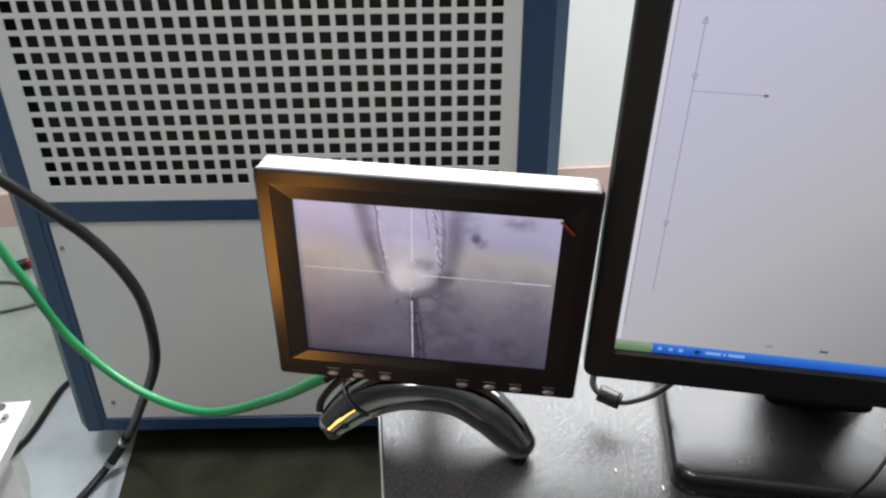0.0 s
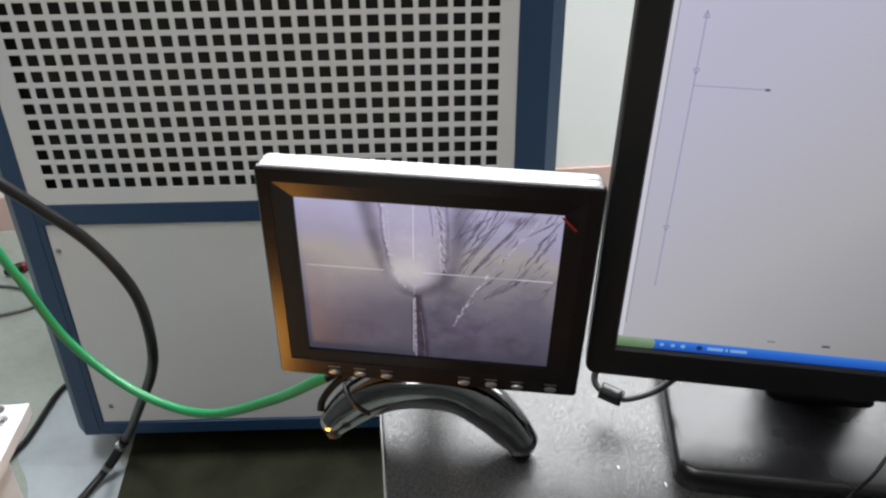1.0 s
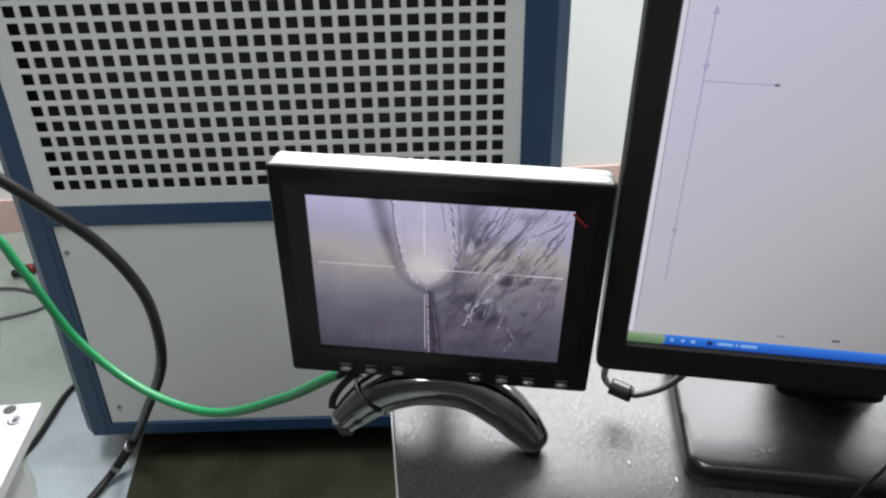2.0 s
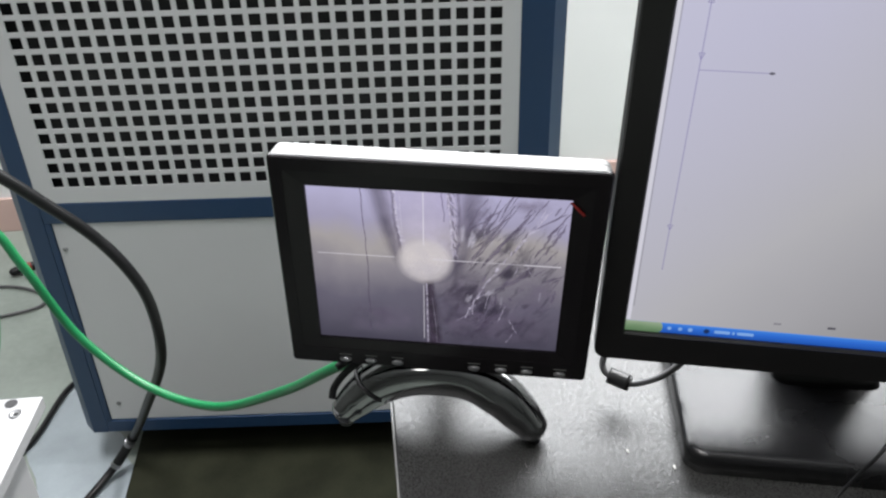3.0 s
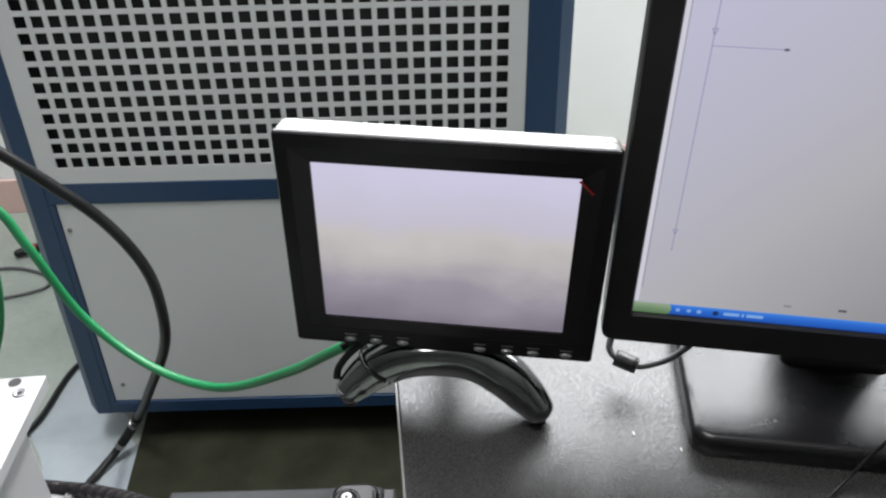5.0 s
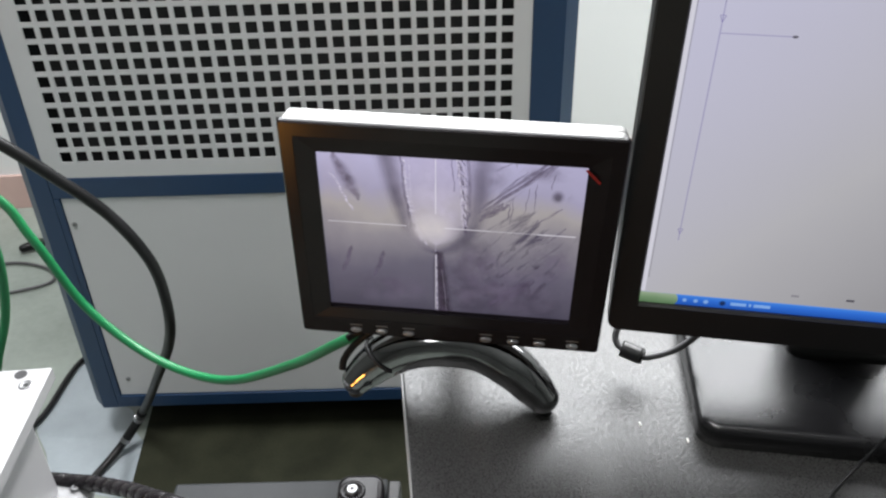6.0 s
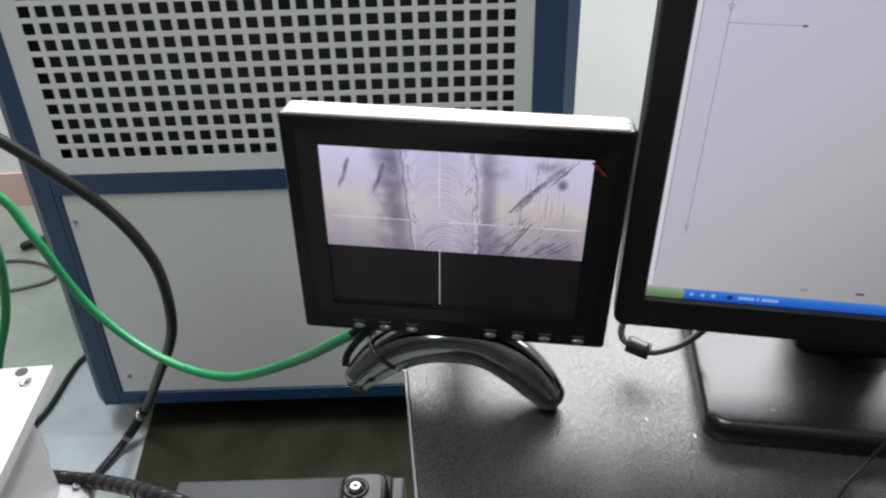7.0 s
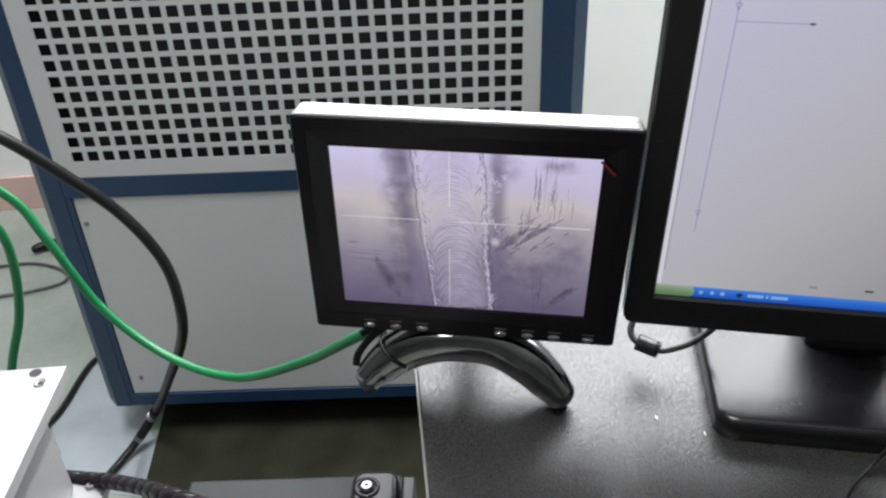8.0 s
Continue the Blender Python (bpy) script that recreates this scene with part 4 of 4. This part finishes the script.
P_INK = softened(glow("screen_ink", srgb(70, 68, 78)), 0.9)
P_TASK = picture("blue_task_bar", ((0.0, (28, 80, 172)), (0.55, (44, 104, 202)), (0.9, (60, 124, 216)), (1.0, (92, 148, 222))), 20, 0.02, (1, 1, 1), 0.0082)
P_START = picture("green_start_button", ((0.0, (86, 116, 82)), (0.5, (112, 140, 106)), (1.0, (148, 166, 140))), 60, 0.25, (1, 1, 1), 0.0082)
P_ICON = softened(glow("pale_icon", srgb(150, 190, 236)), 0.65)
P_FLAG = softened(glow("yellow_icon", srgb(206, 196, 96)), 0.8)
P_DARKICON = softened(glow("dark_icon", srgb(20, 30, 60)), 0.9)
desktop = big_part("display", sheet(-0.003, W2 + 0.003, -0.003, H2 + 0.003), P_DESKTOP, "screen with a pale drawing window and blue task bar")


def on_desktop(name, bm, material, depth, label=""):
    o = part(name, bm, material, desktop, label)
    o.location = (0, -depth, 0)
    return o


on_desktop("task_bar", sheet(0, W2, 0, 0.0082), P_TASK, 0.0003, "blue task bar")
on_desktop("start_button", turned(prism([(0, 0), (0.0230, 0), (0.0242, 0.0018), (0.0247, 0.0041), (0.0242, 0.0064), (0.0230, 0.0082), (0, 0.0082)], 0, 0.0002), pose(0, 0, 0, 90, 0, 0)), P_START, 0.0004, "green start button")
for x, w_, m in ((0.0052, 0.0036, P_FLAG), (0.0290, 0.0032, P_ICON), (0.0360, 0.0032, P_ICON), (0.0425, 0.0036, P_ICON), (0.0530, 0.0044, P_DARKICON)):
    on_desktop("icon", disc(x, 0.0041, w_ / 2, w_ / 2, 9), m, 0.0005)
for x0, x1 in ((0.0580, 0.0680), (0.0695, 0.0710), (0.0725, 0.0830), (0.009, 0.018)):
    on_desktop("caption_bar", sheet(x0, x1, 0.0030, 0.0054), P_ICON, 0.0005)
for x0, x1, m in ((0.0934, 0.0982, P_GREYL), (0.1268, 0.1318, P_INK)):
    on_desktop("status_text", sheet(x0, x1, 0.0140, 0.0158), m, 0.0004)
P_MARGIN = glow("window_margin_light", srgb(206, 205, 216))
on_desktop("window_margin", sheet(0, 0.0030, 0.0088, H2), P_MARGIN, 0.00025)
on_desktop("window_edge", strip([(0.0038, 0.020), (0.0032, H2 - 0.02)], 0.0006), P_GREYL, 0.0003)
ax, az0, az1, az2 = 0.0175, 0.0500, 0.1826, 0.2229
on_desktop("axis_line", strip([(ax, az0), (ax, az2)], 0.0006), P_LINE, 0.0003)
on_desktop("cross_line", strip([(ax, az1), (ax + 0.0385, az1)], 0.0005), P_LINE, 0.00035)
arrow = lambda x, z, a: turned(joined([strip([(-0.0015, 0.0036), (0, 0)], 0.0006), strip([(0.0015, 0.0036), (0, 0)], 0.0006), strip([(-0.0015, 0.0036), (0.0015, 0.0036)], 0.0005)]), pose(x, 0, z, 0, a, 0))
marker = on_desktop("arrow_head", arrow(0, 0, 0), P_LINE, 0.0004, "small running marker on the axis line")
on_desktop("arrow_head", arrow(ax, az1 + 0.0060, 0), P_LINE, 0.0004)
on_desktop("arrow_head", arrow(ax, 0.2229, 180), P_LINE, 0.0004)
on_desktop("arrow_head", disc(ax + 0.0385, az1, 0.0018, 0.0009, 10), P_INK, 0.0004)
# foot and neck
part("base_plate", prism([(x * (1.022 + 0.034 * (y + 0.082) / 0.094) - 0.001, y + 0.002) for x, y in rounded(0.190, 0.164, 0.014)], 0.0, 0.017, 0.006, 5), M_BASE, big, "glossy black plastic foot", True)
part("neck", loft([[(x + 0.012, y + 0.030 + dy, z) for x, y in rounded(w_, d_, 0.010)] for w_, d_, z, dy in ((0.078, 0.060, 0.0155, 0), (0.075, 0.05, 0.022, 0.004), (0.074, 0.036, 0.05, 0.006), (0.074, 0.034, 0.15, 0.006))]), M_BLACKM, big, smooth=True)

# monitor lead with a ferrite bead
lead = thing("video_cable", pose(0.7726, -0.7763, DESK + 0.0094), "grey video lead with a black ferrite bead", "cable")
BE, BF = (-0.0085, -0.0108, 0.0150), (0.0045, -0.0183, 0.0130)
part("cable", tube(((-0.0061, 0.0021, 0.0360), (-0.0110, -0.0026, 0.0280), (-0.0127, -0.0060, 0.0200), BE, BF, (0.0126, -0.0193, 0.0135), (0.0269, -0.0189, 0.0180), (0.0376, -0.0187, 0.0260), (0.0450, -0.0197, 0.0360)), 0.0025, 12, 10), M_GREYC, lead, smooth=True)
bead = part("ferrite_bead", tube(((BE[0], BE[1], BE[2]), ((BE[0] + BF[0]) / 2, (BE[1] + BF[1]) / 2, (BE[2] + BF[2]) / 2), (BF[0], BF[1], BF[2])), 0.0063, 20, 4), M_BEAD, lead, "grey ferrite bead", True)
part("bore", tube((tuple(b + (b - a) * 0.002 for a, b in zip(BE, BF)), tuple(b + (b - a) * 0.10 for a, b in zip(BE, BF))), 0.0058, 16, 2), M_CABLE, bead, "dark open end")

# thin lead over the desk front
tl = thing("thin_lead", pose(0.87, -0.915, DESK), "thin black lead rising from the desk", "cable")
part("cable", tube(((-0.020, -0.040, 0.0016), (-0.012, -0.018, 0.0016), (-0.0006, 0.0008, 0.0018), (0.0126, 0.0129, 0.004), (0.0237, 0.0191, 0.012), (0.0335, 0.0225, 0.024), (0.052, 0.030, 0.044), (0.09, 0.065, 0.074)), 0.0012, 8, 8), M_CABLE, tl, smooth=True)

for x, y, r in ((0.7682, -0.8416, 0.0016), (0.7972, -0.8583, 0.0015)):
    b = bmesh.new()
    bmesh.ops.create_icosphere(b, subdivisions=1, radius=1.0)
    for v in b.verts:
        v.co = Vector((v.co.x * r * 0.6, v.co.y * r * 1.6, v.co.z * r * 0.5)) * rnd.uniform(0.8, 1.1)
    o = tagged(link("crumb", b, M_CRUMB), "tiny white plastic crumb on the desk", "crumb", "crumbs on the desk")
    o.location = (x, y, DESK + r * 0.45)

# ---- machine parts beside the desk ----
beam = thing("machine_beam", pose(0.588, -0.736, 0.66), "dark grey machine beam below the desk edge", "beam")
part("plate", box(-0.218, -0.013, -0.30, 0.026, -0.06, -0.012, 0.003), M_PLATE, beam)
part("plate", box(-0.56, -0.276, -0.74, -0.305, -0.06, -0.012, 0.003), M_PLATE, beam)
part("end_block", prism([(x - 0.037, y - 0.030) for x, y in rounded(0.044, 0.096, 0.012)], -0.0115, 0.004, 0.006, 5), M_BLACK, beam, "moulded black end block", True)
part("boss", loft([[(-0.044 + r * math.cos(a), -0.004 + r * math.sin(a), z) for a in (2 * math.pi * k / 24 for k in range(24))] for r, z in ((0.0125, 0.0035), (0.0120, 0.0052), (0.0095, 0.0056), (0.0080, 0.0046))]), M_BLACK, beam, "round raised boss", True)
part("end_plate", box(-0.012, 0.0, -0.30, 0.012, -0.06, 0.0, 0.002), M_BLACKM, beam)
screw(beam, -0.044, -0.004, 0.0047, 0.0060, "socket_screw", pose(0, 0, 0, -90, 0, 0))
part("support", box(-0.20, -0.12, -0.26, -0.18, -0.66, -0.061, 0.003), M_BAR, beam)

blk = thing("white_block", pose(0.2575, -0.654, 0.75, 0, 0, 4), "white anodised aluminium machine block with a countersunk screw", "machine part")
part("top_plate", box(-0.34, 0.0, -0.34, 0.0, -0.014, 0.0, 0.0012), M_ALU, blk)
part("body", box(-0.32, -0.028, -0.33, -0.016, -0.1495, -0.0145, 0.003), M_ALU, blk)
part("foot_flange", box(-0.05, 0.004, -0.10, -0.003, -0.164, -0.150, 0.002), M_ALU, blk)
part("column", box(-0.28, -0.06, -0.30, -0.03, -0.75, -0.1645, 0.003), M_BAR, blk)
sink = lambda rings, x, y: loft([[(x + r * math.cos(a), y + r * math.sin(a), z) for a in (2 * math.pi * k / 22 for k in range(22))] for r, z in rings])
head = part("screw", sink(((0.0064, 0.0001), (0.0062, 0.0007), (0.0046, 0.0008), (0.0036, 0.0003), (0.0030, 0.0003)), -0.0165, -0.0235), M_STEEL, blk, "bright countersunk screw", True)
part("socket", loft([[(-0.0165 + 0.0025 * math.cos(a), -0.0235 + 0.0025 * math.sin(a), z) for a in (math.pi * k / 3 for k in range(6))] for z in (0.0003, 0.00055)]), M_DARK, head, "dark hexagon socket")
part("bore", loft([[(-0.0262 + r * math.cos(a), -0.0080 + r * math.sin(a), z) for a in (2 * math.pi * k / 18 for k in range(18))] for r, z in ((0.0058, 0.0002), (0.0058, 0.0006), (0.0050, 0.0006))]), M_DARK, blk, "dark bore in the plate")
screw(blk, -0.012, -0.016, -0.1495, 0.005, "socket_screw", pose(0, 0, 0, -90, 0, 0))

# ---- cables and hoses ----
Z0 = 0.66
up = lambda pts: [(x, y, z + Z0) for x, y, z in pts]
c = thing("power_cable", pose(0, 0, 0), "thick black rubber power cable hanging in an arc", "cable")
part("sheath", tube(up(((-0.06, -0.36, 0.262), (0.020, -0.35, 0.232), (0.085, -0.34, 0.191), (0.142, -0.315, 0.117), (0.181, -0.30, 0.062), (0.214, -0.30, 0.009), (0.229, -0.295, -0.048), (0.226, -0.285, -0.128), (0.198, -0.25, -0.212), (0.128, -0.17, -0.349), (0.066, -0.09, -0.467), (0.004, -0.024, -0.576), (-0.035, -0.040, -0.628), (-0.060, -0.076, -0.646), (-0.078, -0.125, -0.649), (-0.095, -0.22, -0.649), (-0.10, -0.45, -0.649))), 0.0081, 14, 10), M_CABLE, c, smooth=True)
part("sleeve", tube(((0.022, -0.043, 0.116), (0.004, -0.024, 0.084), (-0.016, -0.030, 0.055), (-0.031, -0.038, 0.036)), 0.0098, 14, 6), M_CABLE, c, "black heat-shrink sleeve", True)
part("cable_tie", tube(((0.0075, -0.0285, 0.091), (0.0015, -0.0235, 0.080)), 0.0106, 14, 2), M_STEEL, c, "bright cable tie")
part("cable_tie", tube(((-0.0275, -0.0365, 0.041), (-0.0330, -0.0392, 0.034)), 0.0106, 14, 2), M_STEEL, c, "bright cable tie")
c = thing("air_hose", pose(0, 0, 0), "glossy green plastic air hose sagging behind the monitor", "hose", "green hoses")
part("hose", tube(up(((0.06, -0.53, 0.30), (0.16, -0.5, 0.2), (0.19, -0.5, 0.142), (0.226, -0.5, 0.046), (0.297, -0.52, -0.014), (0.384, -0.56, -0.014), (0.477, -0.62, 0.056), (0.552, -0.68, 0.138), (0.64, -0.70, 0.19), (0.70, -0.60, 0.10), (0.72, -0.5, -0.1), (0.72, -0.45, -0.4), (0.72, -0.4, -0.655))), 0.0051, 16, 12), M_GREEN, c, smooth=True)
c = thing("air_hose", pose(0, 0, 0), "glossy green plastic air hose behind the white block", "hose", "green hoses")
part("hose", tube(up(((0.06, -0.49, 0.24), (0.115, -0.5, 0.20), (0.143, -0.5, 0.155), (0.145, -0.5, 0.107), (0.129, -0.5, 0.038), (0.098, -0.5, -0.033), (0.05, -0.48, -0.15), (0.02, -0.4, -0.4), (0.0, -0.35, -0.653))), 0.0051, 16, 12), M_GREEN, c, smooth=True)
c = thing("spiral_conduit", pose(0, 0, 0), "black spiral-wrapped cable bundle by the machine beam", "conduit")
run = up(((0.12, -0.645, -0.075), (0.18, -0.652, -0.062), (0.2425, -0.661, -0.060), (0.273, -0.674, -0.050), (0.315, -0.700, -0.030), (0.350, -0.727, -0.010), (0.385, -0.746, -0.0028), (0.43, -0.77, -0.0028), (0.50, -0.86, -0.0028)))
part("cable_bundle", tube(run, 0.0072, 12, 10), M_GREYC, c, "grey cables inside the wrap", True)


def spiral(points, radius, pitch, cover, thick):
    """A flat band wound in a helix round a line, open between the turns."""
    path = spline(points, 24)
    bm, prev, s_ = bmesh.new(), None, 0.0
    upv = Vector((0.1, 0.2, 1)).normalized()
    for i in range(len(path) - 1):
        tan = (path[i + 1] - path[i]).normalized()
        side = tan.cross(upv).normalized()
        upv = side.cross(tan).normalized()
        for k in range(3):
            p = path[i].lerp(path[i + 1], k / 3)
            a = 2 * math.pi * s_ / pitch
            n = side * math.cos(a) + upv * math.sin(a)
            h = pitch * cover / 2
            cur = [bm.verts.new(p + tan * o + n * r) for o, r in ((-h, radius), (-h * 0.92, radius + thick), (h * 0.92, radius + thick), (h, radius))]
            if prev:
                for j in range(3):
                    bm.faces.new((prev[j], prev[j + 1], cur[j + 1], cur[j]))
            prev = cur
            s_ += (path[i + 1] - path[i]).length / 3
    bmesh.ops.recalc_face_normals(bm, faces=bm.faces[:])
    return bm


part("spiral_wrap", spiral(run, 0.0077, 0.017, 0.98, 0.0004), M_BLACK, c, "black plastic spiral wrap", True)
c = thing("floor_cable", pose(0, 0, 0), "black cable lying on the floor by the cabinet", "cable")
part("cable", tube(((-0.16, 0.34, 0.009), (-0.235, 0.25, 0.009), (-0.252, 0.069, 0.009), (-0.30, -0.05, 0.009), (-0.36, -0.3, 0.009)), 0.0062, 10, 8), M_CABLE, c, smooth=True)
c = thing("floor_cable", pose(0, 0, 0), "thin dark cable loop lying on the floor", "cable")
part("cable", tube(((-0.85, 0.66, 0.006), (-0.658, 0.69, 0.006), (-0.564, 0.699, 0.006), (-0.47, 0.66, 0.006), (-0.442, 0.60, 0.006), (-0.521, 0.557, 0.006), (-0.59, 0.54, 0.006), (-0.8, 0.48, 0.006)), 0.0045, 10, 8), M_GREYC, c, smooth=True)


pl = thing("cable_plug", pose(-0.561, 0.778, 0, 0, 0, 35), "black cable plug with a red ring lying on the floor", "plug")
part("body", tube(((-0.03, 0, 0.016), (0.0, 0, 0.017), (0.03, 0, 0.016)), (0.012, 0.015, 0.013), 12, 3, caps=True), M_CABLE, pl, smooth=True)
part("ring", tube(((0.012, 0, 0.0168), (0.020, 0, 0.0166)), 0.0146, 12, 2), M_RED, pl, "red ring")

# ---- the weld flash at the machine head, seen only in the gloss of the bezel ----
M_FLASH = glow("weld_flash_light", (1.0, 0.42, 0.08), 20.0)
fb = bmesh.new()
bmesh.ops.create_icosphere(fb, subdivisions=3, radius=1.0)
for v in fb.verts:
    v.co = Vector((v.co.x * 0.045, v.co.y * 0.105, v.co.z * 0.055)) * (1 + 0.12 * noise.noise(v.co * 2))
flash = tagged(link("weld_flash", fb, M_FLASH, smooth=True), "orange glowing weld flash on the machine beam", "flash")


# ---- what moves: the live picture and the weld flash ----
HID = 0.0024


def keyed(ob, changes, track=((0, 0, 0),)):
    """Bring a picture piece before the display (True) or behind it (False) at the times given; track: t, x, z in the picture's plane."""
    y0 = ob.location.y
    times = [(changes[0][0], changes[0][1])]
    for (t0, on0), (t1, on1) in zip(changes, changes[1:]):
        times += [(t1 - 0.0334, on0), (t1, on1)]
    state = lambda t: [on for tt, on in times if tt <= t + 1e-6][-1]
    stamps = sorted({round(t, 3) for t, _ in times} | {round(t, 3) for t, _, _ in track} | {0.0, 8.0})
    place = lambda t, k: float(np.interp(t, [r[0] for r in track], [r[k] for r in track]))
    walk(ob, [(t, pose(place(t, 1), y0 if state(t) else y0 + HID, place(t, 2))) for t in stamps])


def motions():
    walk(marker, [(t, pose(ax, -0.0004, z)) for t, z in ((0, 0.097), (1.5, 0.088), (3.0, 0.080), (4.0, 0.072), (6.0, 0.055), (7.0, 0.053), (7.5, 0.054), (8.0, 0.062))])
    on = [(0, False)]
    for t in (3.6, 3.8, 4.0, 4.2, 4.4, 4.6, 4.8, 5.0, 5.2, 5.4, 5.6, 6.1, 6.3, 6.5):
        on += [(t - 0.0333, True), (t + 0.0667, False)]
    keyed(veil, on)
    for o in (*seam, late):
        keyed(o, [(0, False), (6.5, True)])
    for o in upper:
        keyed(o, [(0, False), (6.5667, True), (7.2333, False)], ((0, 0, 0), (7.0, 0, 0), (7.2, 0, -0.004), (8, 0, 0)))
    for o in middle:
        keyed(o, [(0, False), (7.2333, True), (7.7, False)], ((0, 0, 0.004), (7.2, 0, 0.004), (7.5, 0, 0), (7.7, 0, -0.006), (8, 0, 0)))
    for o in final:
        keyed(o, [(0, False), (7.7, True)], ((0, 0, 0.006), (7.7, 0, 0.006), (8, 0, 0)))
    keyed(bright_pool, [(0, False), (2.6, True), (3.3667, False), (5.8667, True), (5.9667, False)])
    for o in weld:
        keyed(o, [(0, True), (6.5, False)], ((0, -0.001, 0), (1.5, 0.001, 0.001), (3.0, 0.0015, 0.0015), (4.7, 0.0, 0.0), (8, 0.0, 0.0)))
    keyed(pool, [(0, True), (6.5, False)], ((0, -0.002, 0.002), (0.5, 0, -0.001), (1.0, -0.003, 0), (1.5, 0.001, 0), (3.0, 0.0, 0.002), (3.5, -0.002, 0.001), (4.5, 0.002, 0.0), (5.8, -0.003, -0.002), (8, 0, 0)))
    for o in early:
        keyed(o, [(0, False), (0.25, True), (4.1667, False)], ((0, 0.003, 0.004), (1.7, 0, 0), (3.0, 0.002, -0.003), (4.2, -0.003, 0.003), (8, 0, 0)))
    for o in spatter:
        keyed(o, [(0, True), (0.1667, False)])
    for o in dense:
        keyed(o, [(0, False), (0.2333, True), (5.3, False)], ((0, 0.003, 0.004), (1.7, 0, 0), (3.0, 0.002, -0.003), (4.7, -0.003, 0.003), (8, 0, 0)))
    keyed(hair, [(0, False), (2.4, True), (3.5667, False)])
    for o in sparse:
        keyed(o, [(0, False), (5.3, True), (6.5667, False)], ((0, 0, 0), (5.8, 0, 0.006), (6.6, 0, -0.002), (7.2, 0, 0.002), (8, 0.002, -0.005)))
    keyed(pit, [(0, True), (0.3, False), (5.3, True), (7.4, False)], ((0, -0.036, 0.006), (0.3, -0.036, 0.006), (5.5, 0, 0.008), (6.4, -0.002, 0), (7.2, -0.002, 0.008), (8, -0.002, -0.06)))
    keyed(streak, [(0, False), (5.3, True), (6.5, False), (7.2333, True)], ((0, 0, 0), (5.3, 0, 0), (7.2, 0, 0.004), (7.5, 0.002, -0.004), (7.7, 0.008, -0.045), (8.0, 0.014, -0.082)))
    keyed(streak_light, [(0, False), (5.3, True), (6.5, False), (7.2333, True), (7.7, False)], ((0, 0, 0), (7.2, 0, 0.004), (7.5, 0.002, -0.004), (8.0, 0.014, -0.05)))
    for o in nicks:
        keyed(o, [(0, False), (5.3, True), (7.7, False)], ((0, 0, 0), (6.3, 0, 0), (6.6, 0, 0.062), (7.0, 0, 0.062), (7.4, 0, 0.01), (8, 0, 0)))
    top = ((0, -0.004), (6.2, 0.002), (6.4, 0.021), (6.6, 0.0475), (7.0, 0.0475), (7.1, 0.037), (7.2, 0.021), (7.3, 0.003), (7.4, -0.004), (8, -0.004))
    for k, o in enumerate(slats):
        y = o.location.y
        walk(o, [(t, pose(0, y, max(z - SLAT * (k + 1), -0.0190 + 0.0002 * k))) for t, z in top])
    # the flash stays inside the machine column and flares up on the beam for an instant
    low, rows = pose(0.09, -0.82, 0.30), []
    high = {0.0: pose(0.37, -1.15, 0.71), 1.0: pose(0.395, -0.945, 0.70), 1.7: pose(0.28, -1.22, 0.70), 6.0: pose(0.20, -1.34, 0.70), 6.2: pose(0.25, -1.29, 0.70), 6.4: pose(0.26, -1.28, 0.70), 6.6: pose(0.28, -1.22, 0.70)}
    for t, m in high.items():
        rows += [(t - 0.0667, low), (t - 0.0333, m), (t + 0.0333, m), (t + 0.0667, low)]
    walk(flash, [(0.0, high[0.0])] + [(t, m) for t, m in rows if t > 0] + [(8.0, low)])


motions()
